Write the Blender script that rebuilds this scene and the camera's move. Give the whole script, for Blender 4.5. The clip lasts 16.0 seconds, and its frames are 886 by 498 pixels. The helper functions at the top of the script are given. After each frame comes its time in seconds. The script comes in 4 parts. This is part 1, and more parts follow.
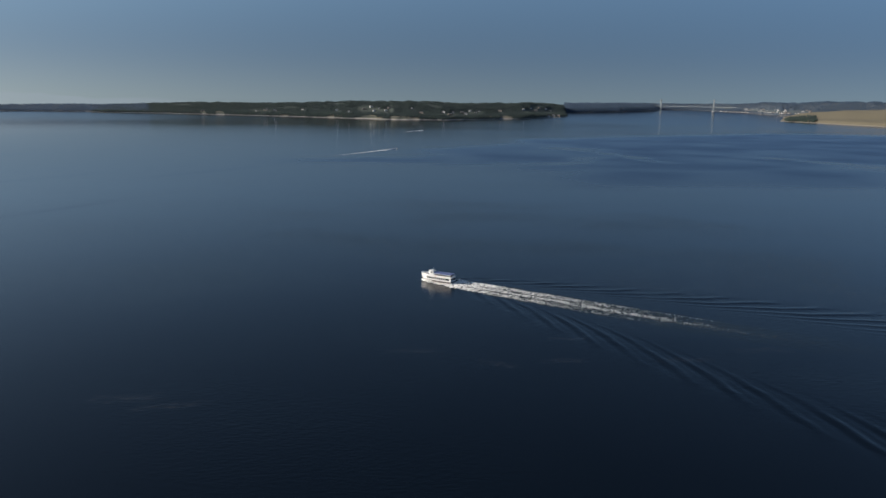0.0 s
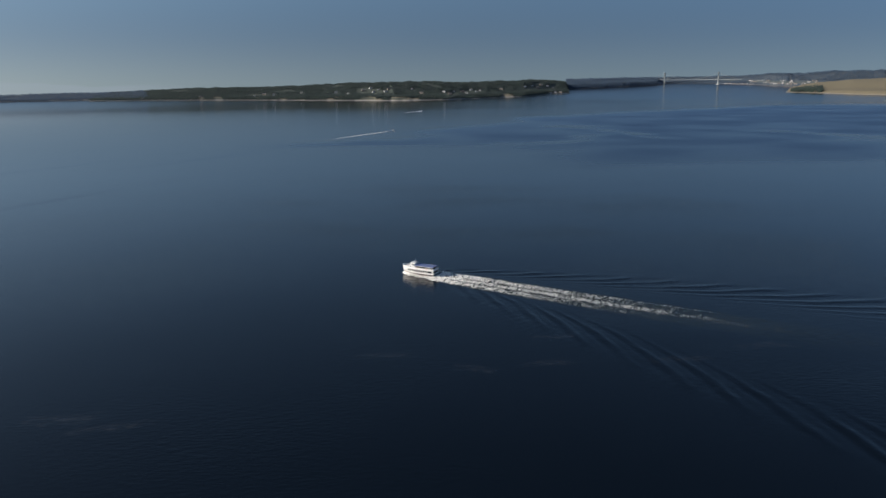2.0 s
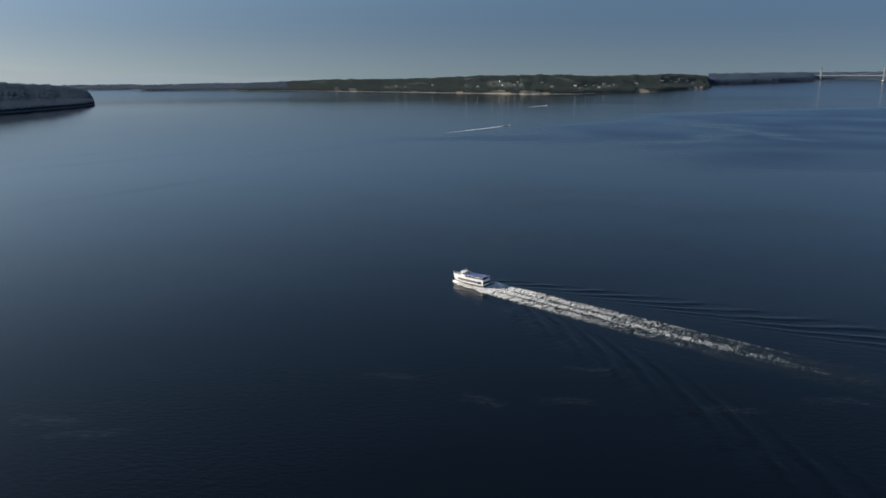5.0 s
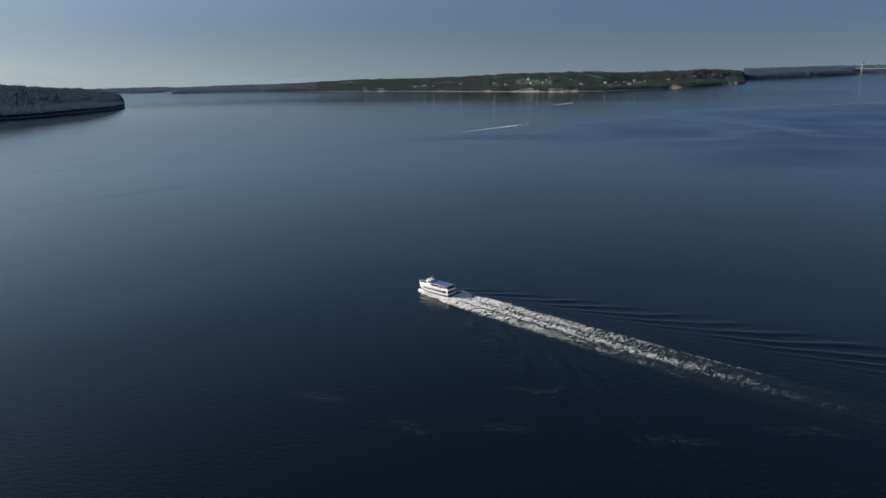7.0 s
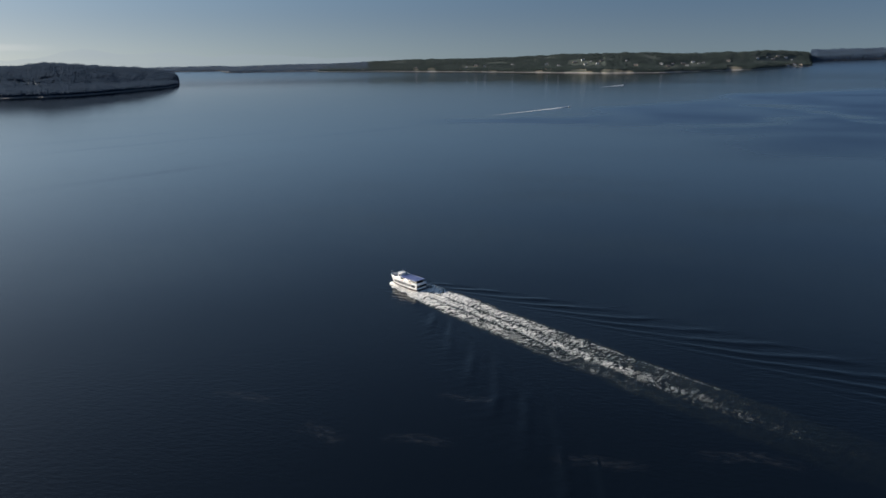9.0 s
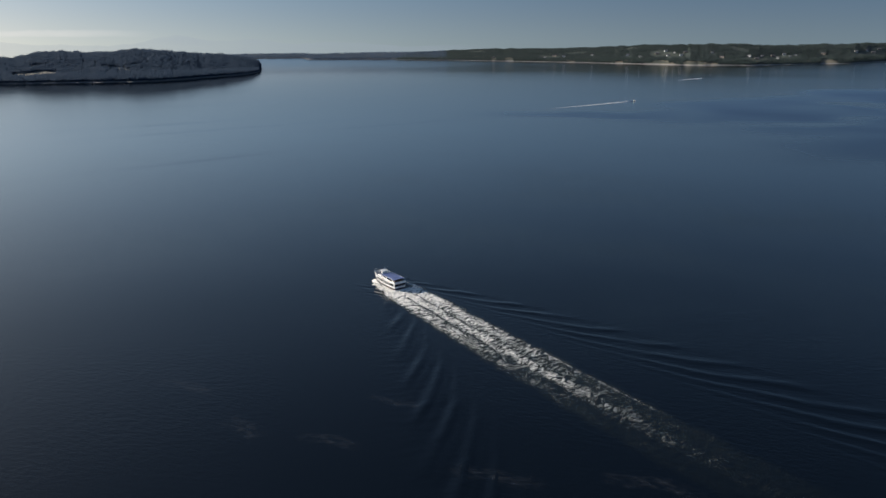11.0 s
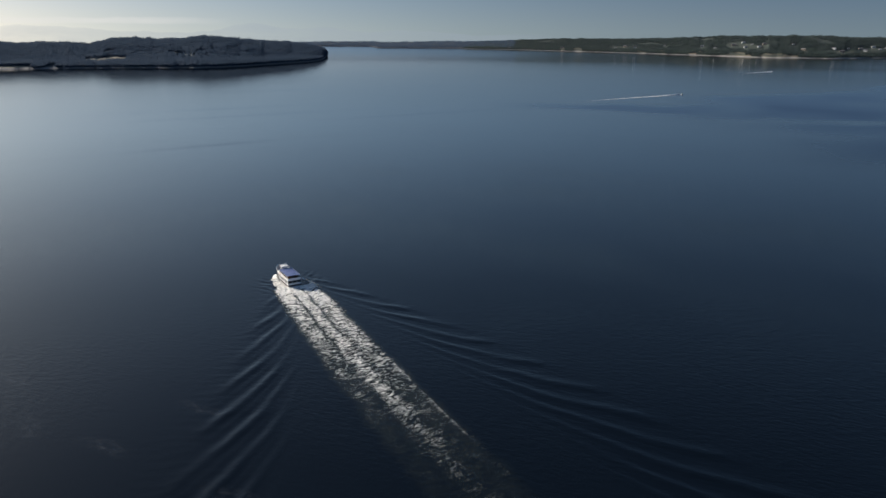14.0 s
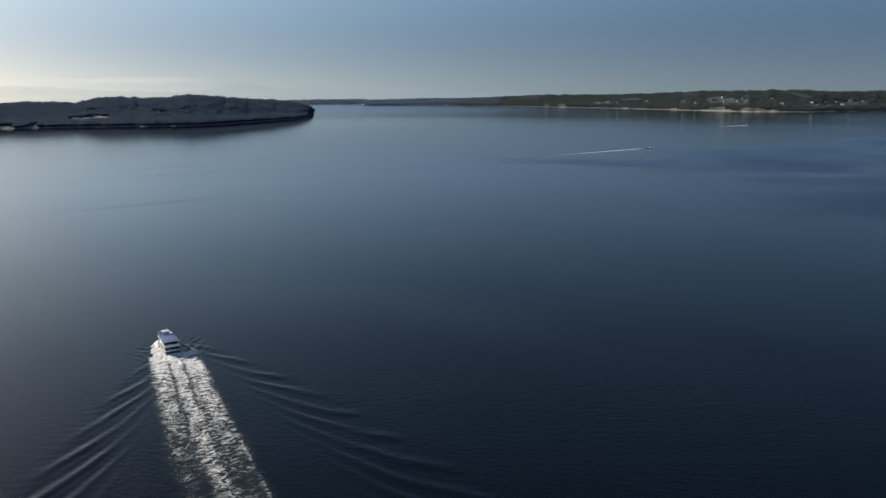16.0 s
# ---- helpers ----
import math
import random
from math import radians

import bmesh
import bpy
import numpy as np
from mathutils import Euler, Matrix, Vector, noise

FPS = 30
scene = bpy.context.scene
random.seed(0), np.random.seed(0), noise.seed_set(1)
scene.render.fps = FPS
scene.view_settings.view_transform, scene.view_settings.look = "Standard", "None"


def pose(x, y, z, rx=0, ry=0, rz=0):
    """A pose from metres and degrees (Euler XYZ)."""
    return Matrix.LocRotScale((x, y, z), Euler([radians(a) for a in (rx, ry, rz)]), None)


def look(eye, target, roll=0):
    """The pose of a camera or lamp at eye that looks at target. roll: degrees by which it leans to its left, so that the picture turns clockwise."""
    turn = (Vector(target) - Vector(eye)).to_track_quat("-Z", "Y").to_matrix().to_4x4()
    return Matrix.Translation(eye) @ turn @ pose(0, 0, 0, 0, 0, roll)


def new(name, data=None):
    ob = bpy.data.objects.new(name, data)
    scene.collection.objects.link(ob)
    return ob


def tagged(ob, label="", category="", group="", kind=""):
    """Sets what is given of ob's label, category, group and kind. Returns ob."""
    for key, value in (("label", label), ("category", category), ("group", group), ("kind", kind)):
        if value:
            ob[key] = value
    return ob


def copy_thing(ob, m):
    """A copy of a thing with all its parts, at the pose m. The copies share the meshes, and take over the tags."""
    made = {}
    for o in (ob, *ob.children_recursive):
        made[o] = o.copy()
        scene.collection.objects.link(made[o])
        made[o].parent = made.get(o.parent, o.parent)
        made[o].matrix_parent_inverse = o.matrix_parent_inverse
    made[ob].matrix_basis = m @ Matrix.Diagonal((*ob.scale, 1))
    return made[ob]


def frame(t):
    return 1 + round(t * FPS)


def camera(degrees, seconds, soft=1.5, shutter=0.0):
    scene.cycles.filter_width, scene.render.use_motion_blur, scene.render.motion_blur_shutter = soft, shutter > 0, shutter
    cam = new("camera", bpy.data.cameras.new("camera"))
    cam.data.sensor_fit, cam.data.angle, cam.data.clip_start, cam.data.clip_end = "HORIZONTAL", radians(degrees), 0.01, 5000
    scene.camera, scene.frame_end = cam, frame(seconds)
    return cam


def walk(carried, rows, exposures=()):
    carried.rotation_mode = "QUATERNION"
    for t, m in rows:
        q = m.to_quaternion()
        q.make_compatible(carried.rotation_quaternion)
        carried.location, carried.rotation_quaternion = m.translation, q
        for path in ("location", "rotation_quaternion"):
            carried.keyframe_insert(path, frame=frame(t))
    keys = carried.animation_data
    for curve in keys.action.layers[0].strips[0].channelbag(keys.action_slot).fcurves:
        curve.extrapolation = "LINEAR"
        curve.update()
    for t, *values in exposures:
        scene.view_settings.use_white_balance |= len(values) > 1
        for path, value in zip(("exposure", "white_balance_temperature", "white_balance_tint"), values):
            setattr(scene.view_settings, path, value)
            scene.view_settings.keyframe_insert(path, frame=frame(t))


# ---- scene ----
# ---- camera ----
EXPOSURE = 0.2
cam = camera(63.28, 16.0)
PATH = [
    (0, -14.61, -390.42, 100.28, -1.275, -11.691, -0.829),
    (0.5, -12.58, -383.96, 100.38, -1.142, -12.020, -0.344),
    (1, -9.95, -377.60, 100.48, -1.001, -12.442, 0.120),
    (1.5, -5.99, -371.49, 100.55, -0.897, -12.870, 0.449),
    (2, -0.92, -365.83, 100.61, -0.755, -13.258, 0.672),
    (2.5, 5.13, -360.78, 100.65, -0.627, -13.597, 0.678),
    (3, 11.76, -356.09, 100.77, 0.689, -13.638, 0.622),
    (3.5, 18.61, -351.56, 101.08, 3.856, -13.633, 0.357),
    (4, 25.17, -347.00, 101.47, 5.618, -13.651, 0.214),
    (4.5, 30.93, -342.16, 101.81, 7.692, -13.693, 0.156),
    (5, 36.89, -337.21, 101.88, 9.837, -13.717, 0.230),
    (5.2, 39.27, -335.14, 101.92, 10.729, -13.684, 0.252),
    (7.3, 71.17, -307.43, 100.45, 12.757, -13.867, 0.985),
    (7.5, 74.43, -305.13, 100.59, 12.806, -14.603, 0.999),
    (8, 82.62, -299.48, 101.03, 13.065, -15.021, 1.015),
    (8.5, 90.99, -294.02, 101.59, 15.045, -15.090, 0.842),
    (9, 99.66, -288.77, 102.28, 17.196, -15.218, 0.807),
    (9.2, 103.20, -286.70, 102.58, 18.221, -15.313, 0.783),
    (11.3, 147.85, -269.48, 107.45, 24.330, -16.099, 0.186),
    (11.5, 152.25, -266.49, 107.45, 24.797, -16.130, 0.123),
    (12, 163.27, -258.66, 107.32, 26.534, -16.269, -0.049),
    (12.5, 173.71, -250.15, 107.18, 28.641, -16.387, -0.168),
    (13, 183.85, -241.14, 106.90, 31.049, -16.546, -0.334),
    (13.5, 193.42, -231.96, 106.53, 31.135, -16.690, -0.272),
    (14, 202.18, -222.95, 106.09, 29.870, -16.822, -0.154),
    (14.5, 210.30, -213.83, 105.74, 29.798, -16.815, -0.005),
    (15, 218.13, -204.54, 105.45, 29.835, -16.571, 0.222),
    (15.5, 225.56, -195.60, 105.12, 29.847, -14.649, 0.281),
    (16, 232.86, -186.97, 104.76, 29.522, -12.525, 0.303),
]
walk(cam, [(t, pose(x, y, z, 90 + pitch, 0, yaw) @ pose(0, 0, 0, 0, 0, -roll)) for t, x, y, z, yaw, pitch, roll in PATH],
     exposures=((0, EXPOSURE, 6200, 10),))

# ---- world and sun ----
SUN_BEARING, SUN_HEIGHT = 90.0, 22.0       # degrees left of +y, degrees above the horizon
SKY = 0.089
world = bpy.data.worlds.new("sky")
scene.world = world
world.use_nodes = True
wn = world.node_tree
sky = wn.nodes.new("ShaderNodeTexSky")
sky.sky_type, sky.sun_disc = "NISHITA", False
sky.sun_elevation, sky.sun_rotation = radians(SUN_HEIGHT), radians(-SUN_BEARING)
sky.air_density, sky.dust_density, sky.ozone_density = 1.0, 1.3, 1.8
# below the horizon the sky goes on as it is just above it
way = wn.nodes.new("ShaderNodeTexCoord")
split, join = wn.nodes.new("ShaderNodeSeparateXYZ"), wn.nodes.new("ShaderNodeCombineXYZ")
wn.links.new(way.outputs["Generated"], split.inputs[0])
wn.links.new(split.outputs[0], join.inputs[0])
wn.links.new(split.outputs[1], join.inputs[1])
lifted = split.outputs[2]
for op, other in (("MULTIPLY", lifted), ("ADD", 0.05), ("SQRT", None), ("ADD", split.outputs[2]), ("MULTIPLY", 0.5)):
    step = wn.nodes.new("ShaderNodeMath")
    step.operation = op
    wn.links.new(lifted, step.inputs[0])
    if isinstance(other, float):
        step.inputs[1].default_value = other
    elif other:
        wn.links.new(other, step.inputs[1])
    lifted = step.outputs[0]
wn.links.new(lifted, join.inputs[2])
wn.links.new(join.outputs[0], sky.inputs[0])
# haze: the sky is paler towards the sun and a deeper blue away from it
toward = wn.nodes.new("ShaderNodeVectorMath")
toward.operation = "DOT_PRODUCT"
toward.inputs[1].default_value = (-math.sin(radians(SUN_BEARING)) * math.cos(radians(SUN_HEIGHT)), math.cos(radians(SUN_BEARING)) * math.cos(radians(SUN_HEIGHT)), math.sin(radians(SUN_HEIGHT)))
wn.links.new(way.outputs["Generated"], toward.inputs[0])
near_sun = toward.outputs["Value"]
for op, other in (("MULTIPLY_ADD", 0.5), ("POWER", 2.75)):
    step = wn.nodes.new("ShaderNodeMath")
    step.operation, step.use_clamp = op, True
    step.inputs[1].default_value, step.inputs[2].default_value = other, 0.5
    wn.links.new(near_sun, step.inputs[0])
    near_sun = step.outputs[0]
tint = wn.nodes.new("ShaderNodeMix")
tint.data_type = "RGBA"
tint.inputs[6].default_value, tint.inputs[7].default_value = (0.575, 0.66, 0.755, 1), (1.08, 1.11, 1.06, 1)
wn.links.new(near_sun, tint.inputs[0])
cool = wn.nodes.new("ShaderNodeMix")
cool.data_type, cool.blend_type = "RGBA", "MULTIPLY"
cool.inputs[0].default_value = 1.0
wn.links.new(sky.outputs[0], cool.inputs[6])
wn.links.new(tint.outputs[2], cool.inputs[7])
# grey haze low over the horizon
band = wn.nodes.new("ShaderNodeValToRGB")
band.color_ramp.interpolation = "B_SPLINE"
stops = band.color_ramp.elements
# stops past 0.2 brighten, then dim, the unseen sky that the water mirrors
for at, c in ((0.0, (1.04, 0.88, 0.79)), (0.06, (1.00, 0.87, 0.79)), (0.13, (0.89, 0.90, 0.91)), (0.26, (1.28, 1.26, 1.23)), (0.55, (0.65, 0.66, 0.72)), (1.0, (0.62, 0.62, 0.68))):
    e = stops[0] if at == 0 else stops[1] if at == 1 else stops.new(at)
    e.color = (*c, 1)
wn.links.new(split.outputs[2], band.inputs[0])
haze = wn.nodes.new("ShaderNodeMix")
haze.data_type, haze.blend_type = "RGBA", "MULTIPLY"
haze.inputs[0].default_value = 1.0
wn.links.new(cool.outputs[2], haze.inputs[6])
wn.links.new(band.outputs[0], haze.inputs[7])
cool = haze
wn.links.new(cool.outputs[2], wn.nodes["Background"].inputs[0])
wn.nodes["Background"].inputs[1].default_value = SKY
sun = new("sun", bpy.data.lights.new("sun", "SUN"))
sun.data.energy, sun.data.angle, sun.data.color = 5.0, radians(0.6), (1.0, 0.90, 0.79)
sun.matrix_world = look((0, 0, 0), (math.sin(radians(SUN_BEARING)), -math.cos(radians(SUN_BEARING)), -math.tan(radians(SUN_HEIGHT))))

# ---- the plan ----
# The ferry's stern is the origin; it heads HEADING degrees left of +y. u runs ahead along its keel, v to port.
HEADING = 60.77
HU = Vector((-math.sin(radians(HEADING)), math.cos(radians(HEADING)), 0))
HV = Vector((-math.cos(radians(HEADING)), -math.sin(radians(HEADING)), 0))
SHIP = Matrix(((HU.x, HV.x, 0, 0), (HU.y, HV.y, 0, 0), (0, 0, 1, 0), (0, 0, 0, 1)))
MID = np.array((100.0, -310.0, 103.0))      # middle of the flight: bearings and distances of the shores count from here
NEAR, SHRINK = 3000.0, 2245.0


def folded(d):
    x = np.maximum(d - NEAR, 0)
    return np.where(d > NEAR, NEAR + x / (1 + x / SHRINK), d)


def fold(p, anchor=None):
    """Draws what lies past NEAR closer along its line of sight from the middle of the flight, so that it keeps its bearing and apparent size.
    anchor: the distance by which each point is scaled, in place of its own."""
    p = np.array(p, float).reshape(-1, 3) - MID
    d = np.hypot(p[:, 0], p[:, 1]) if anchor is None else np.asarray(anchor, float).ravel()
    return p * (folded(d) / np.maximum(d, 1))[:, None] + MID


def shore(bearing, distance, z=0.0):
    """The point at a bearing (degrees left of +y) and a distance from the middle of the flight."""
    a = np.radians(bearing)
    return np.stack(np.broadcast_arrays(MID[0] - np.sin(a) * distance, MID[1] + np.cos(a) * distance, z), -1)


def wave_noise(x, y, seed=0, octaves=4):
    """Smooth noise from -1 to 1 out of rotated sines; x and y are arrays in periods."""
    r = np.random.default_rng(seed)
    out, amp, total = np.zeros(np.broadcast(x, y).shape), 1.0, 0.0
    for o in range(octaves):
        for k in range(4):
            a, ph, s = r.uniform(0, 6.283), r.uniform(0, 6.283), 2.0 ** o * r.uniform(0.7, 1.4)
            out = out + amp * np.sin(6.283 * s * (x * np.cos(a) + y * np.sin(a)) + ph + 1.3 * np.sin(3.1 * s * (y * np.cos(a) - x * np.sin(a)) + ph * 2))
        total += amp * 2.2
        amp *= 0.55
    return np.clip(out / total, -1, 1)


# ---- builders ----
def mesh_of(name, verts, faces, smooth=False):
    me = bpy.data.meshes.new(name)
    verts = np.asarray(verts, np.float32)
    faces = np.asarray(faces, np.int32)
    me.vertices.add(len(verts))
    me.vertices.foreach_set("co", verts.ravel())
    n, k = faces.shape
    me.loops.add(n * k)
    me.loops.foreach_set("vertex_index", faces.ravel())
    me.polygons.add(n)
    me.polygons.foreach_set("loop_start", np.arange(n, dtype=np.int32) * k)
    me.polygons.foreach_set("loop_total", np.full(n, k, np.int32))
    me.polygons.foreach_set("use_smooth", np.full(n, smooth))
    me.update(calc_edges=True)
    return me


def attribute(me, name, values):
    at = me.attributes.new(name, "FLOAT", "POINT")
    at.data.foreach_set("value", np.asarray(values, np.float32).ravel())


def grid_faces(rows, cols):
    i = np.arange(rows - 1)[:, None] * cols + np.arange(cols - 1)[None, :]
    return np.stack((i, i + 1, i + 1 + cols, i + cols), -1).reshape(-1, 4)


def part(name, bm, material, parent=None, label="", smooth=False):
    me = bpy.data.meshes.new(name)
    bmesh.ops.recalc_face_normals(bm, faces=bm.faces)
    bm.to_mesh(me)
    bm.free()
    me.materials.append(material)
    if smooth:
        for f in me.polygons:
            f.use_smooth = True
    ob = new(name, me)
    ob.parent = parent
    if label:
        ob["label"] = label
    return ob


def box(x0, x1, y0, y1, z0, z1, bevel=0.0, bm=None):
    bm = bm or bmesh.new()
    made = bmesh.ops.create_cube(bm, size=1.0, matrix=Matrix.Translation(((x0 + x1) / 2, (y0 + y1) / 2, (z0 + z1) / 2)) @ Matrix.Diagonal((x1 - x0, y1 - y0, z1 - z0, 1)))
    if bevel:
        edges = list({e for v in made["verts"] for e in v.link_edges})
        bmesh.ops.bevel(bm, geom=edges, offset=bevel, segments=2, affect="EDGES", profile=0.5)
    return bm


def tube(points, radius, sides=8, bm=None, taper=1.0):
    bm = bm or bmesh.new()
    pts = [Vector(p) for p in points]
    rings = []
    for i, p in enumerate(pts):
        way = (pts[min(i + 1, len(pts) - 1)] - pts[max(i - 1, 0)]).normalized()
        side = way.cross(Vector((0, 0, 1)))
        side = side.normalized() if side.length > 1e-3 else Vector((1, 0, 0))
        up = side.cross(way)
        r = radius * (1 + (taper - 1) * i / max(1, len(pts) - 1))
        rings.append([bm.verts.new(p + (side * math.cos(6.2832 * k / sides) + up * math.sin(6.2832 * k / sides)) * r) for k in range(sides)])
    for a, b in zip(rings, rings[1:]):
        for k in range(sides):
            bm.faces.new((a[k], a[(k + 1) % sides], b[(k + 1) % sides], b[k]))
    bm.faces.new(rings[0][::-1])
    bm.faces.new(rings[-1])
    return bm


def prism(outline, z0, z1, bm=None):
    """An upright body over an outline of (x, y); z0 and z1 are numbers, or one for each corner."""
    bm = bm or bmesh.new()
    n = len(outline)
    z0 = [z0] * n if isinstance(z0, (int, float)) else z0
    z1 = [z1] * n if isinstance(z1, (int, float)) else z1
    lo = [bm.verts.new((x, y, z)) for (x, y), z in zip(outline, z0)]
    hi = [bm.verts.new((x, y, z)) for (x, y), z in zip(outline, z1)]
    for k in range(n):
        bm.faces.new((lo[k], lo[(k + 1) % n], hi[(k + 1) % n], hi[k]))
    bm.faces.new(lo[::-1])
    bm.faces.new(hi)
    return bm


# ---- materials ----
def material(name):
    m = bpy.data.materials.new(name)
    m.use_nodes = True
    nt = m.node_tree
    return m, nt, nt.nodes["Principled BSDF"]


def node(nt, kind, **values):
    n = nt.nodes.new("ShaderNode" + kind)
    for k, v in values.items():
        if k in n.inputs:
            n.inputs[k].default_value = v
        else:
            for s in n.inputs:
                if s.name.replace(" ", "_") == k:
                    s.default_value = v
    return n


def noise_tex(nt, scale, detail=4.0, rough=0.55, coords="Object", stretch=None):
    tc = nt.nodes.new("ShaderNodeTexCoord")
    n = node(nt, "TexNoise", Scale=scale, Detail=detail, Roughness=rough)
    if stretch:
        mp = nt.nodes.new("ShaderNodeMapping")
        mp.inputs["Rotation"].default_value = (0, 0, radians(stretch[3]) if len(stretch) > 3 else 0)
        mp.inputs["Scale"].default_value = stretch[:3]
        nt.links.new(tc.outputs[coords], mp.inputs[0])
        nt.links.new(mp.outputs[0], n.inputs["Vector"])
    else:
        nt.links.new(tc.outputs[coords], n.inputs["Vector"])
    return n.outputs["Fac"]


def ramp(nt, fac, stops):
    r = nt.nodes.new("ShaderNodeValToRGB")
    el = r.color_ramp.elements
    while len(el) < len(stops):
        el.new(0.5)
    for e, (at, col) in zip(el, stops):
        e.position = at
        e.color = (*col, 1) if not isinstance(col, (int, float)) else (col, col, col, 1)
    nt.links.new(fac, r.inputs[0])
    return r.outputs[0]


def math_node(nt, op, a, b=None, clamp=False):
    n = nt.nodes.new("ShaderNodeMath")
    n.operation, n.use_clamp = op, clamp
    for i, v in enumerate((a, b)):
        if v is None:
            continue
        if isinstance(v, (int, float)):
            n.inputs[i].default_value = v
        else:
            nt.links.new(v, n.inputs[i])
    return n.outputs[0]


def mix_color(nt, fac, a, b):
    n = nt.nodes.new("ShaderNodeMix")
    n.data_type = "RGBA"
    for i, v in ((0, fac), (6, a), (7, b)):
        if isinstance(v, (int, float)):
            n.inputs[i].default_value = v
        elif isinstance(v, tuple):
            n.inputs[i].default_value = (*v, 1)
        else:
            nt.links.new(v, n.inputs[i])
    return n.outputs[2]


def bump(nt, bsdf, height, strength, distance):
    b = node(nt, "Bump", Strength=strength, Distance=distance)
    nt.links.new(height, b.inputs["Height"])
    nt.links.new(b.outputs[0], bsdf.inputs["Normal"])
    return b


def attr(nt, name):
    a = nt.nodes.new("ShaderNodeAttribute")
    a.attribute_name = name
    return a.outputs["Fac"]


def painted(name, color, rough=0.45, metal=0.0, dirt=0.25, scale=1.5):
    """Paint, plastic or metal with faint stains and grain."""
    m, nt, b = material(name)
    big = noise_tex(nt, scale, 5, 0.6)
    dark = tuple(c * (1 - dirt) for c in color)
    nt.links.new(ramp(nt, big, ((0.35, dark), (0.62, color))), b.inputs["Base Color"])
    fine = noise_tex(nt, scale * 14, 3)
    nt.links.new(ramp(nt, fine, ((0.3, rough * 0.8), (0.7, min(1, rough * 1.2)))), b.inputs["Roughness"])
    b.inputs["Metallic"].default_value = metal
    bump(nt, b, fine, 0.08, 0.01)
    return m


WHITE = painted("white_paint", (0.78, 0.77, 0.74), 0.35, dirt=0.1)
ROOF_BLUE = painted("blue_grey_canopy", (0.13, 0.17, 0.34), 0.5, dirt=0.15, scale=0.6)
DECK_GREY = painted("grey_deck_paint", (0.30, 0.31, 0.33), 0.7, dirt=0.3)
BOOT = painted("dark_bottom_paint", (0.05, 0.025, 0.022), 0.5, dirt=0.4)
STEEL = painted("brushed_steel", (0.55, 0.55, 0.55), 0.3, 1.0)
DARK = painted("dark_cabin", (0.02, 0.02, 0.024), 0.6)
RUBBER = painted("black_rubber", (0.02, 0.02, 0.02), 0.8)
ORANGE = painted("orange_plastic", (0.65, 0.16, 0.03), 0.5)
SEAT = painted("brown_bench", (0.18, 0.10, 0.06), 0.6)
BRIDGE_PAINT = painted("pale_green_steel_paint", (0.17, 0.20, 0.215), 0.7, dirt=0.1, scale=0.02)
CONCRETE = painted("concrete", (0.45, 0.44, 0.41), 0.9, dirt=0.25, scale=0.05)


def window_glass():
    m, nt, b = material("dark_window_glass")
    b.inputs["Base Color"].default_value = (0.012, 0.016, 0.02, 1)
    b.inputs["Roughness"].default_value = 0.06
    b.inputs["IOR"].default_value = 1.5
    bump(nt, b, noise_tex(nt, 2.0, 1), 0.03, 0.02)
    return m


GLASS = window_glass()


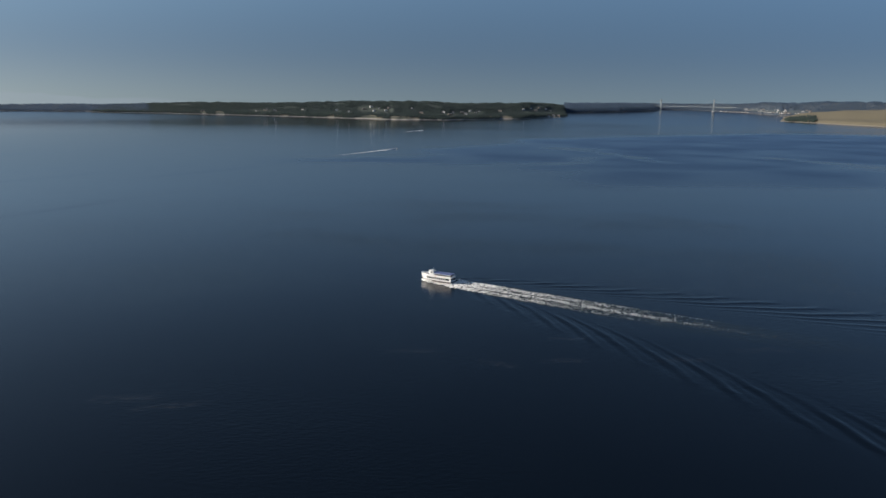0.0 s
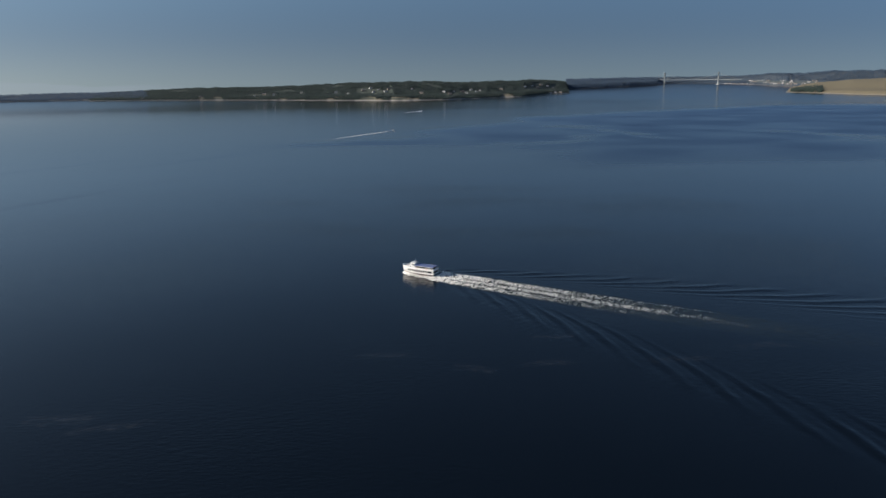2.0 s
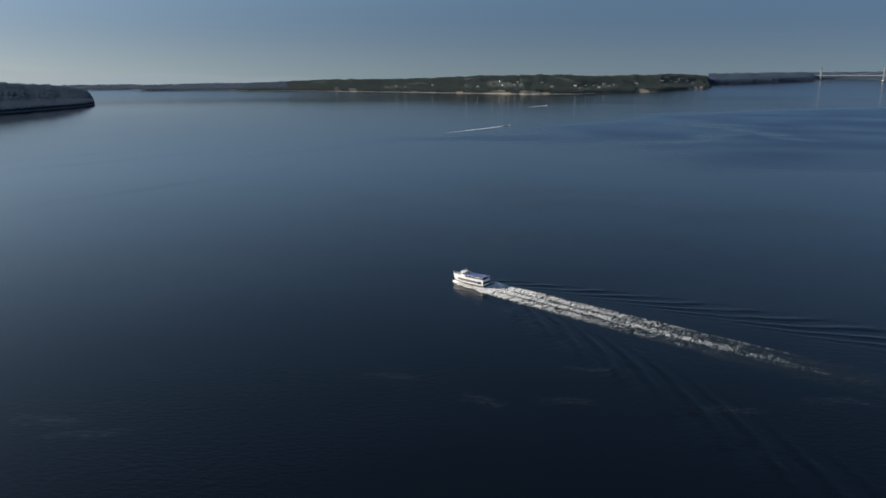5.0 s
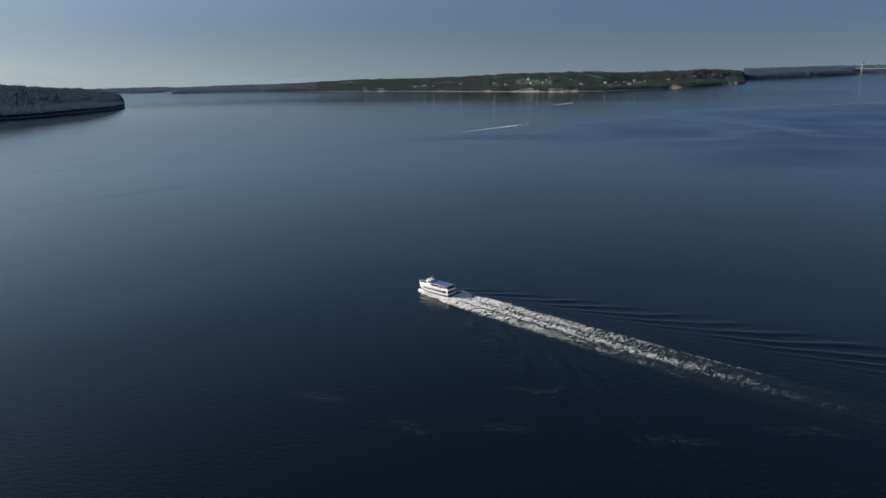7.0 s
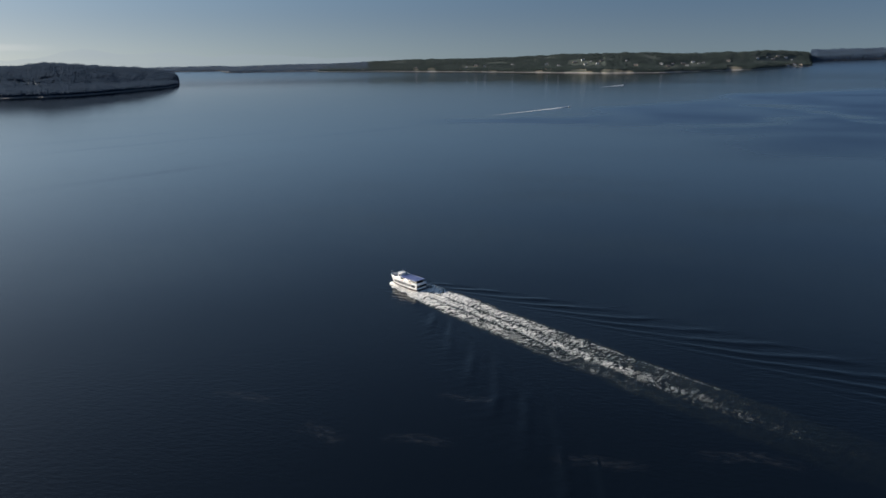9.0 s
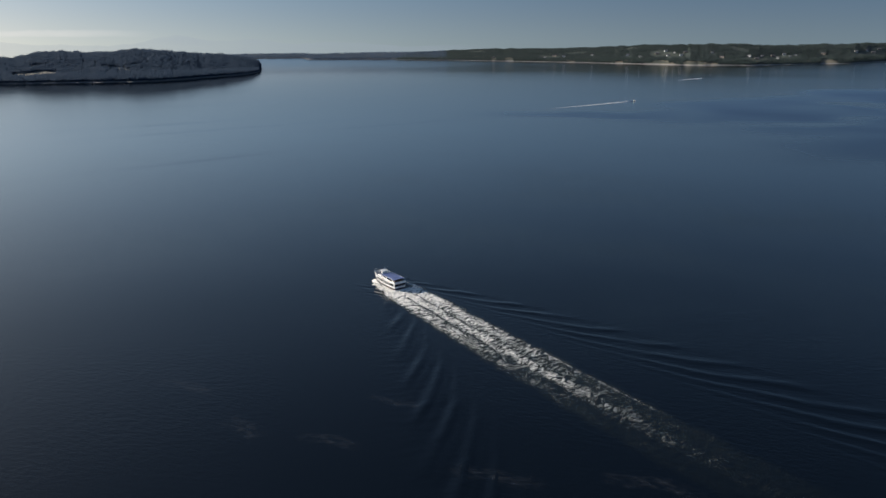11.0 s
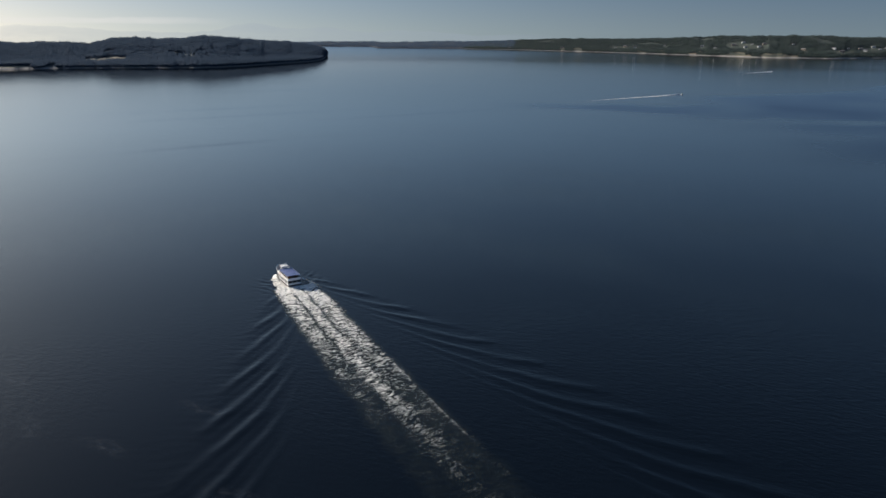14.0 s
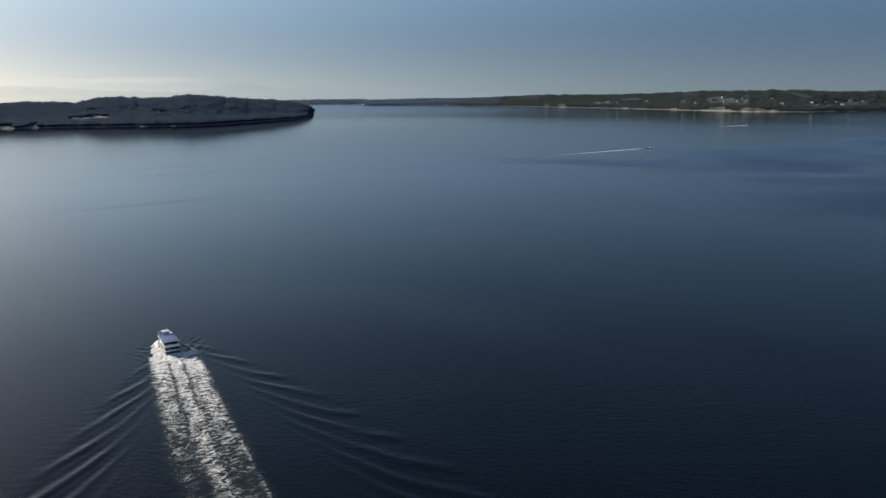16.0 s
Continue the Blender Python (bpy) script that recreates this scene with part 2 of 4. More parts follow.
def water_material():
    """Sea water: a dark body under a rippled surface. Wind-ruffled patches and slicks vary the ripples."""
    m, nt, b = material("sea_water")
    b.inputs["IOR"].default_value = 1.33
    tc = nt.nodes.new("ShaderNodeTexCoord")
    warp = node(nt, "TexNoise", Scale=0.0035, Detail=2.0, Roughness=0.5)
    nt.links.new(tc.outputs["Object"], warp.inputs["Vector"])
    push = nt.nodes.new("ShaderNodeVectorMath")
    push.operation = "MULTIPLY_ADD"
    push.inputs[1].default_value = (260, 260, 0)
    nt.links.new(warp.outputs["Color"], push.inputs[0])
    nt.links.new(tc.outputs["Object"], push.inputs[2])

    def patch(x, y, along, across, turn, warped=True, crisp=False):
        """A soft warped oval on the water: 1 in its middle, 0 outside."""
        mp = nt.nodes.new("ShaderNodeMapping")
        mp.vector_type = "TEXTURE"
        mp.inputs["Location"].default_value = (x + 130 * warped, y + 130 * warped, 0)
        mp.inputs["Rotation"].default_value = (0, 0, radians(turn))
        mp.inputs["Scale"].default_value = (along, across, 1e6)
        g = nt.nodes.new("ShaderNodeTexGradient")
        g.gradient_type = "SPHERICAL"
        nt.links.new(push.outputs[0] if warped else tc.outputs["Object"], mp.inputs[0])
        nt.links.new(mp.outputs[0], g.inputs[0])
        if crisp:
            return ramp(nt, g.outputs["Fac"], ((0.0, 0.0), (0.13, 0.12), (0.28, 0.85), (0.5, 1.0)))
        return ramp(nt, g.outputs["Fac"], ((0.0, 0.0), (0.2, 0.08), (0.45, 0.5), (0.75, 0.95), (1.0, 1.0)))

    broad = noise_tex(nt, 0.0011, 4, 0.55, stretch=(1.0, 1.8, 1.0, 12))
    # tide rips: smooth slicks and wind-darkened water
    slick, wind = 0.0, 0.0
    for q in SLICKS:
        slick = math_node(nt, "MAXIMUM", slick, patch(*q))
    for q in GUSTS:
        wind = math_node(nt, "MAXIMUM", wind, patch(*q, True, q[2] > 1000))
    for q in LINES:
        wind = math_node(nt, "MAXIMUM", wind, math_node(nt, "MULTIPLY", patch(*q, False), 0.32))
    streak = noise_tex(nt, 0.006, 2, 0.5, stretch=(1.0, 2.2, 1.0, 8))
    slick = math_node(nt, "MULTIPLY", slick, ramp(nt, streak, ((0.28, 0.0), (0.52, 1.0))))
    rough = ramp(nt, broad, ((0.36, 0.12), (0.64, 0.16)))
    wind = math_node(nt, "MULTIPLY", wind, math_node(nt, "SUBTRACT", 1.0, slick))
    # a light chop along the far shores
    calm = patch(-300, -100, 5000, 5000, 0, False)
    rough = math_node(nt, "ADD", rough, math_node(nt, "MULTIPLY", math_node(nt, "SUBTRACT", 1.0, calm), 0.11))
    # glassy water towards the far western shore
    glassy = patch(-1500, 1900, 2700, 1800, 45, False)
    rough = math_node(nt, "MULTIPLY", rough, math_node(nt, "SUBTRACT", 1.0, math_node(nt, "MULTIPLY", glassy, 0.5)))
    # smoother water in the lee beside the ferry
    lee = patch(-25, -25, 170, 140, 0, False)
    rough = math_node(nt, "MULTIPLY", rough, math_node(nt, "SUBTRACT", 1.0, math_node(nt, "MULTIPLY", lee, 0.5)))
    rough = math_node(nt, "ADD", rough, math_node(nt, "MULTIPLY", math_node(nt, "MULTIPLY", wind, ramp(nt, noise_tex(nt, 0.006, 1, 0.5), ((0.3, 0.45), (0.7, 1.0)))), 0.42))

    w1 = math_node(nt, "SUBTRACT", noise_tex(nt, 0.30, 3, 0.5, stretch=(1.0, 2.6, 1.0, 35)), 0.5)
    w2 = math_node(nt, "SUBTRACT", noise_tex(nt, 1.3, 2, 0.5, stretch=(1.0, 2.0, 1.0, -10)), 0.5)
    h = math_node(nt, "ADD", w1, math_node(nt, "MULTIPLY", w2, 0.25))
    ruffle = ramp(nt, noise_tex(nt, 0.007, 3, 0.5, stretch=(1.0, 1.6, 1.0, -25)), ((0.36, 0.15), (0.62, 1.0)))
    # the breeze lies round the ferry; farther out the sound is glassy
    breeze = patch(20, -60, 1500, 1500, 0, False)
    ruffle = math_node(nt, "MULTIPLY", ruffle, ramp(nt, breeze, ((0.0, 0.04), (0.35, 0.10), (0.95, 1.0))))
    # more of it where the ferry has passed
    ruffle = math_node(nt, "MULTIPLY", ruffle, math_node(nt, "ADD", math_node(nt, "MULTIPLY", patch(60, 40, 420, 420, 0, False), 0.85), 0.42))
    relief = bump(nt, b, math_node(nt, "MULTIPLY", h, math_node(nt, "MULTIPLY", ruffle, math_node(nt, "SUBTRACT", 1.0, math_node(nt, "MULTIPLY", lee, 0.55)))), 0.28, 0.6)
    # the dark body under a reflecting surface
    nt.nodes.remove(b)
    body = node(nt, "BsdfDiffuse")
    body.inputs["Color"].default_value = (0.0025, 0.0047, 0.0078, 1)
    gloss = nt.nodes.new("ShaderNodeBsdfAnisotropic")
    gloss.distribution = "BECKMANN"
    nt.links.new(rough, gloss.inputs["Roughness"])
    fresnel = node(nt, "Fresnel", IOR=1.36)
    blend = nt.nodes.new("ShaderNodeMixShader")
    for n in (body, gloss, fresnel):
        nt.links.new(relief.outputs[0], n.inputs["Normal"])
    gleam = ramp(nt, fresnel.outputs[0], ((0.02, 0.014), (0.066, 0.055), (0.15, 0.140), (0.28, 0.32), (0.5, 0.65), (0.8, 0.95), (1.0, 1.0)))
    nt.links.new(gleam, blend.inputs[0])
    nt.links.new(body.outputs[0], blend.inputs[1])
    nt.links.new(gloss.outputs[0], blend.inputs[2])
    nt.links.new(blend.outputs[0], nt.nodes["Material Output"].inputs[0])
    return m


# each: x, y, half length, half width, turn
LINES = ((-482, 503, 430, 17, 61), (-342, 260, 280, 14, 65), (-687, 895, 480, 20, 52), (-300, 630, 340, 17, 60), (-590, 520, 320, 17, 60))
SLICKS = ((-1480, 1110, 1300, 520, 48), (200, 850, 320, 46, 42), (320, 1120, 190, 66, -60), (400, 990, 180, 46, -70), (640, 930, 340, 50, -61), (300, 1200, 150, 70, 20))
GUSTS = ((830, 1400, 1250, 560, 38), (330, 1000, 640, 360, 35), (-60, 880, 330, 130, 20), (420, 640, 460, 220, 15))
WATER = water_material()

# ---- water ----
# the two arms of ship waves: side, where they spring from (ahead of the stern, off the keel), spread, drift of their axis, wavelength on the track, phase
ARMS = ((1, 27.0, 5.0, 1.50, 0.0, 19.5, -0.5), (-1, 27.0, -4.0, 1.15, 0.0008, 21.0, 4.0))


def arm_height(u, v):
    """The ferry's diverging waves: curved crests one behind the other, each ending on the arm's outer line."""
    z = np.zeros_like(u)
    for side, ahead, off, spread, drift, length, phase in ARMS:
        x = np.maximum(ahead - u, 1.0)
        y = (side * (v - drift * x * x) + off) / spread
        k = y / x
        kin = np.clip(k, 0.06, 0.3535)
        th = np.arctan((1 + np.sqrt(np.maximum(1 - 8 * kin * kin, 0))) / (4 * kin))
        p = x / (np.cos(th) * (1 + np.sin(th) ** 2))
        wob = 0.10 * wave_noise(u / 45, v / 45, 5 + side, 3)
        c = np.cos(6.283 * ((p - phase) / length + wob))
        second = np.cos(6.283 * (2 * (p - phase) / length + 0.3 + wob)) * np.clip(((0.37 if side > 0 else 0.31) - k) / 0.06, 0, 1)
        crest = 2.2 * (0.5 + 0.5 * c) ** 2.6 - 0.75 + 0.45 * second
        local = length * np.cos(th) ** 2
        inner = 0.105 + (0.15 if side > 0 else 0.09) * np.clip(x / 190, 0, 1)
        env = np.clip((k - inner) / 0.06, 0, 1) * np.exp(-(np.maximum(k - 0.330, 0) / 0.025) ** 2)
        fade = np.clip((x - 13) / 14, 0, 1) * (1.0 if side > 0 else 0.62 + 0.38 * np.exp(-x / 120))
        patchy = np.clip(0.9 + 0.5 * wave_noise(u / 40, v / 40, 8 + side, 3), 0.35, 1.4)
        z += (0.020 if side > 0 else 0.025) * np.clip(local, 2.4, 7.0) * env * fade * patchy * crest
        # short ripples that run ahead of the outer crests
        fringe = np.exp(-((k - 0.36) / 0.05) ** 2) * np.clip((x - 18) / 20, 0, 1) * np.exp(-x / 140)
        z += 0.035 * fringe * np.sin(6.283 * (x * 0.8 + 0.5 * y + 1.5 * wave_noise(u / 16, v / 16, 14 + side, 3)) / 3.6)
    return z


def wake_line(u):
    """The middle of the foam behind the stern: it sets off to port as the ferry turns."""
    b = np.maximum(-u, 0)
    return 0.3 + 0.115 * b - 0.00022 * b * b - 1.2 * b / (b + 20)


def water_height(u, v):
    z = arm_height(u, v)
    b = np.maximum(-u, 0)
    d = v - wake_line(u)
    # short broken waves that the bow throws out beside the hull
    beside = np.exp(-((np.abs(v) - 9.0) / 5.5) ** 2) * np.exp(-((u - 9) / 13.0) ** 2)
    z += 0.16 * beside * np.sin(6.283 * (np.abs(v) * 0.85 - u * 0.5 + 1.5 * wave_noise(u / 14, v / 14, 44, 3)) / 3.4)
    trough = np.exp(-(d / 9.0) ** 2) * (u < 2)
    z = z * (1 - 0.8 * trough) + trough * np.exp(-b / 90) * 0.22 * wave_noise(u / 9, v / 5, 3, 3)
    return z


def stretched(lo, hi, step, reach):
    inner = np.arange(lo, hi + step / 2, step)
    out, s, x = [], step, 0.0
    while x < reach:
        s *= 1.055
        x += s
        out.append(x)
    out = np.array(out)
    return np.concatenate((lo - out[::-1], inner, inner[-1] + out))


def build_water():
    us, vs = stretched(-262, 34, 1.0, 60000.0), stretched(-112, 122, 0.8, 60000.0)
    u, v = np.meshgrid(us, vs, indexing="ij")
    near = (u > -330) & (u < 60) & (np.abs(v) < 190)
    z = np.where(near, water_height(u, v), 0.0)
    edge = np.clip(np.minimum(np.minimum(u + 330, 60 - u), 190 - np.abs(v)) / 60, 0, 1)
    z *= edge
    x, y = HU.x * u + HV.x * v, HU.y * u + HV.y * v
    flat = np.stack((x, y, np.zeros_like(z)), -1).reshape(-1, 3)
    away = np.hypot(flat[:, 0] - MID[0], flat[:, 1] - MID[1])
    bearing = -np.degrees(np.arctan2(flat[:, 0] - MID[0], flat[:, 1] - MID[1]))
    reach = np.interp(bearing, (-60, -45, -14, -9, 15, 27, 30, 80), (7000, 11900, 11900, 7600, 5200, 5500, 6300, 6300))
    faces = grid_faces(len(us), len(vs))[:, ::-1]
    faces = faces[(away < reach)[faces].any(1)]
    over = np.where(away > reach * 1.02, reach * 1.02 / away, 1.0)
    flat[:, :2] = MID[:2] + (flat[:, :2] - MID[:2]) * over[:, None]
    p = fold(flat)
    p[:, 2] += z.ravel()
    me = mesh_of("water", p, faces, True)
    me.materials.append(WATER)
    return tagged(new("water", me), "dark blue calm sea with wind ripples and ship waves", "water", kind="structure")


build_water()


def foam_material():
    """Lacy foam: closed where 'cover' is high, torn into threads where it is low, with aerated green water under it."""
    m, nt, b = material("foam")
    cover, green = attr(nt, "cover"), attr(nt, "green")
    big = noise_tex(nt, 0.34, 6, 0.66, stretch=(1.8, 0.75, 1.0, 15))
    lace = noise_tex(nt, 2.6, 5, 0.72)

    def threads(scale, twist, width, stretch):
        """Thin curling lines, 1 on the line and 0 off it."""
        f = noise_tex(nt, scale, 4, 0.6, stretch=stretch)
        f.node.inputs["Distortion"].default_value = twist
        off = math_node(nt, "ABSOLUTE", math_node(nt, "SUBTRACT", f, 0.5))
        return math_node(nt, "SUBTRACT", 1.0, math_node(nt, "MULTIPLY", off, width), True)

    tex = math_node(nt, "ADD", math_node(nt, "MULTIPLY", threads(0.23, 1.4, 6.5, (2.1, 0.75, 1.0, 22)), 0.40), math_node(nt, "MULTIPLY", threads(0.58, 1.1, 6.5, (2.1, 0.75, 1.0, -24)), 0.24))
    tex = math_node(nt, "ADD", tex, math_node(nt, "ADD", math_node(nt, "MULTIPLY", big, 0.32), math_node(nt, "MULTIPLY", lace, 0.34)))
    k = math_node(nt, "ADD", math_node(nt, "MULTIPLY", tex, 1.6), math_node(nt, "SUBTRACT", math_node(nt, "MULTIPLY", cover, 0.95), 1.46))
    white = ramp(nt, k, ((0.0, 0.0), (0.16, 0.22), (0.50, 1.0)))
    white = math_node(nt, "MULTIPLY", white, ramp(nt, cover, ((0.0, 0.0), (0.12, 1.0))))
    # curls and hollows are shaded into the colour of the closed foam too
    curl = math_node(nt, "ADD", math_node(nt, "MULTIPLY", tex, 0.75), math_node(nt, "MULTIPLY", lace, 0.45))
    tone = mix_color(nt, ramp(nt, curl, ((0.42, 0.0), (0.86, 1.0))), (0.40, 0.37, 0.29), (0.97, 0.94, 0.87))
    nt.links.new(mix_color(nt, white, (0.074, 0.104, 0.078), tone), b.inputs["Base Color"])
    b.inputs["Roughness"].default_value = 0.7
    bump(nt, b, tex, 0.7, 0.6)
    haze = math_node(nt, "MULTIPLY", green, ramp(nt, big, ((0.36, 0.15), (0.62, 1.0))))
    nt.links.new(math_node(nt, "MAXIMUM", white, haze), b.inputs["Alpha"])
    return m


FOAM = foam_material()


def sheet_on_water(name, us, vs, cover, green, rise, label, category, tag_kind="stuff"):
    """Foam that lies on the water, over a grid in the ferry's own u and v."""
    u, v = us, vs
    z = water_height(u, v) + 0.09 + rise
    p = np.stack((u, v, z), -1).reshape(-1, 3)
    f = grid_faces(*u.shape)
    keep = ((cover + green).ravel()[f] > 0.02).any(1)
    me = mesh_of(name, p, f[keep], True)
    attribute(me, "cover", cover)
    attribute(me, "green", green)
    me.materials.append(FOAM)
    ob = new(name, me)
    ob.matrix_world = SHIP
    return tagged(ob, label, category, kind=tag_kind)


def build_wake():
    b = np.linspace(-21, 240, 640)
    s = np.linspace(-1, 1, 90)
    bb, ss = np.meshgrid(b, s, indexing="ij")
    u = -bb
    half = np.interp(bb, (-21, -19, -13, -6, 0, 15, 60, 150, 240), (1.6, 4.2, 6.6, 8.0, 9.0, 10.0, 10.6, 11.6, 13.0))
    ragged = 1 + 0.10 * wave_noise(u / 13, np.sign(ss) * 3, 12, 5)
    d = ss * half * 1.3
    v = wake_line(u) + d
    a = np.abs(d) / (half * ragged)
    body = np.clip((1.12 - a) / 0.30, 0, 1)
    astern = np.clip((bb + 1.0) / 2.0, 0, 1)
    age = np.maximum(bb, 0)
    # three lanes of foam with dark furrows between them; the middle one lasts longest
    dn = d / half
    wob = 0.06 * wave_noise(u / 30, u * 0, 17, 3)
    furrow = np.exp(-((dn - 0.27 - wob) / 0.07) ** 2) + np.exp(-((dn + 0.24 - wob) / 0.07) ** 2)
    port, star_lane = np.clip((dn - 0.20 - wob) / 0.15, 0, 1), np.clip((-dn - 0.18 + wob) / 0.15, 0, 1)
    lasts = 142 - 38 * port - 22 * star_lane
    cover = (0.555 + 0.66 * np.exp(-age / 27)) * np.exp(-(age / lasts) ** 3) * (1 - 0.06 * port - 0.05 * star_lane)
    cover *= 1 - 0.55 * furrow * np.clip(age / 5, 0, 1) * np.exp(-(age / 105) ** 2)
    cover += 0.10 * wave_noise(u / 16, v / 7, 19, 3) * np.clip(age / 30, 0, 1)
    # what is left far astern: torn flecks along the middle and a thin line along the starboard edge
    late = np.clip((age - 40) / 50, 0, 1)
    cover += late * (0.12 * np.exp(-((dn + 0.05) / 0.22) ** 2) * np.exp(-(np.maximum(age - 110, 0) / 40) ** 2) + 0.28 * np.exp(-((dn + 0.93) / 0.06) ** 2) * np.exp(-(np.maximum(age - 110, 0) / 60) ** 2) + 0.06 * np.exp(-(age / 140) ** 4))
    cover = np.maximum(cover, 0) * body * astern
    green = body * astern * (0.40 * np.exp(-(age / 118) ** 2) + 0.36 * np.exp(-age / 45)) * (1 - 0.35 * port * late)
    # the bow wave: a broad wash to port, a single breaking crest to starboard
    hull = np.interp(u, (0, 8, 14, 17, 19, 20.3), (3.0, 3.0, 2.6, 1.8, 0.8, 0.1))
    along = np.clip((20.2 - u) / 1.5, 0, 1) * np.clip((u + 16) / 10, 0, 1)
    out_port = np.interp(u, (-12, 0, 8, 14, 18, 20.3), (10.0, 8.6, 7.6, 6.2, 4.2, 1.2)) + 0.8 * wave_noise(u / 5, u * 0, 33, 4)
    port = np.clip((out_port - v) / 0.8, 0, 1) * (v > hull * 0.4)
    out_star = hull + np.interp(u, (-4, 0, 8, 14, 18, 20.3), (5.6, 5.0, 3.4, 2.2, 1.4, 0.3))
    star = 0.95 * np.exp(-((-v - out_star) / 0.55) ** 2) + 0.18 * np.clip((out_star + v) / 0.5, 0, 1)
    shut = np.clip((u + 5) / 5, 0, 1) * np.clip((20.2 - u) / 1.5, 0, 1)
    cover = np.maximum(cover, np.maximum(along * port * (1.15 - 0.42 * np.clip((v - hull) / 6, 0, 1)), shut * star * (v < 0)))
    rise = 0.20 * np.clip(cover, 0, 1) * np.exp(-age / 50) * (0.4 + wave_noise(u / 4, v / 2.5, 21, 4))
    rise += 0.8 * np.exp(-((v - hull - 0.9) / 0.8) ** 2) * np.clip((20 - u) / 2, 0, 1) * np.clip((u - 9) / 5, 0, 1)
    rise += 0.5 * np.exp(-((-v - out_star) / 0.6) ** 2) * shut
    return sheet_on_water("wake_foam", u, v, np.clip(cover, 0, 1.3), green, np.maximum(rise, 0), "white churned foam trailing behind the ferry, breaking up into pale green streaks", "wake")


build_wake()


# ---- land ----
def land_material(name, low, high, floor, grass=(0.30, 0.25, 0.13), relief=1.0):
    """Sand at the water's edge, a clay and grass bluff above it, and the ground under the trees; 'rise' is the height over the water."""
    m, nt, b = material(name)
    rise = attr(nt, "rise")
    n1 = noise_tex(nt, 0.012, 5, 0.6)
    n2 = noise_tex(nt, 0.08, 5, 0.65)
    t = math_node(nt, "ADD", rise, math_node(nt, "MULTIPLY", math_node(nt, "SUBTRACT", n2, 0.5), 6.0))
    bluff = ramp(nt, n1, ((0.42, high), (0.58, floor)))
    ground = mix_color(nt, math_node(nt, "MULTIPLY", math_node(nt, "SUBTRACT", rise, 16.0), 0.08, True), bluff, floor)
    meadow = math_node(nt, "MULTIPLY", attr(nt, "meadow"), ramp(nt, n2, ((0.3, 0.55), (0.6, 1.0))))
    ground = mix_color(nt, meadow, ground, grass)
    sand = ramp(nt, n2, ((0.3, tuple(c * 0.75 for c in low)), (0.7, low)))
    nt.links.new(mix_color(nt, math_node(nt, "MULTIPLY", math_node(nt, "SUBTRACT", t, 3.0), 0.6, True), sand, ground), b.inputs["Base Color"])
    b.inputs["Roughness"].default_value = 0.95
    bump(nt, b, n2, 0.6 * relief, 3.0)
    return m


def leaf_material(name, dark, light):
    m, nt, b = material(name)
    g = nt.nodes.new("ShaderNodeNewGeometry")
    n1 = noise_tex(nt, 0.02, 3)
    fac = math_node(nt, "ADD", math_node(nt, "MULTIPLY", g.outputs["Random Per Island"], 0.6), math_node(nt, "MULTIPLY", n1, 0.5))
    nt.links.new(ramp(nt, fac, ((0.2, dark), (0.85, light))), b.inputs["Base Color"])
    b.inputs["Roughness"].default_value = 0.95
    b.inputs["Specular IOR Level"].default_value = 0.15
    bump(nt, b, noise_tex(nt, 0.5, 3), 0.4, 0.6)
    return m


FIR = leaf_material("conifer_needles", (0.046, 0.062, 0.062), (0.062, 0.079, 0.076))
# aerial haze is put into the needle colour of the island: bluer
HAZE_FIR = leaf_material("blue_green_needles", (0.033, 0.053, 0.086), (0.043, 0.066, 0.098))
BROAD = leaf_material("broad_leaves", (0.044, 0.066, 0.058), (0.062, 0.086, 0.068))
# more haze in the colour for the far shores: paler and bluer still
FAR_HAZE_FIR = leaf_material("pale_blue_green_needles", (0.078, 0.116, 0.172), (0.094, 0.134, 0.190))
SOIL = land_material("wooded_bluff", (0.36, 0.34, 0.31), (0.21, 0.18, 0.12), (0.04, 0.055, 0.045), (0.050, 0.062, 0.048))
# far ground with distance haze mixed into its greyed, bluer colours
HAZE_SOIL = land_material("far_wooded_shore", (0.20, 0.20, 0.20), (0.10, 0.11, 0.12), (0.08, 0.10, 0.12), (0.09, 0.11, 0.11))
ISLE_SOIL = land_material("wooded_island", (0.20, 0.19, 0.175), (0.09, 0.10, 0.09), (0.07, 0.085, 0.085), (0.27, 0.23, 0.15))
DRY = land_material("dry_grass_bluff", (0.26, 0.23, 0.18), (0.17, 0.145, 0.09), (0.145, 0.125, 0.078), (0.145, 0.125, 0.078), 0.2)


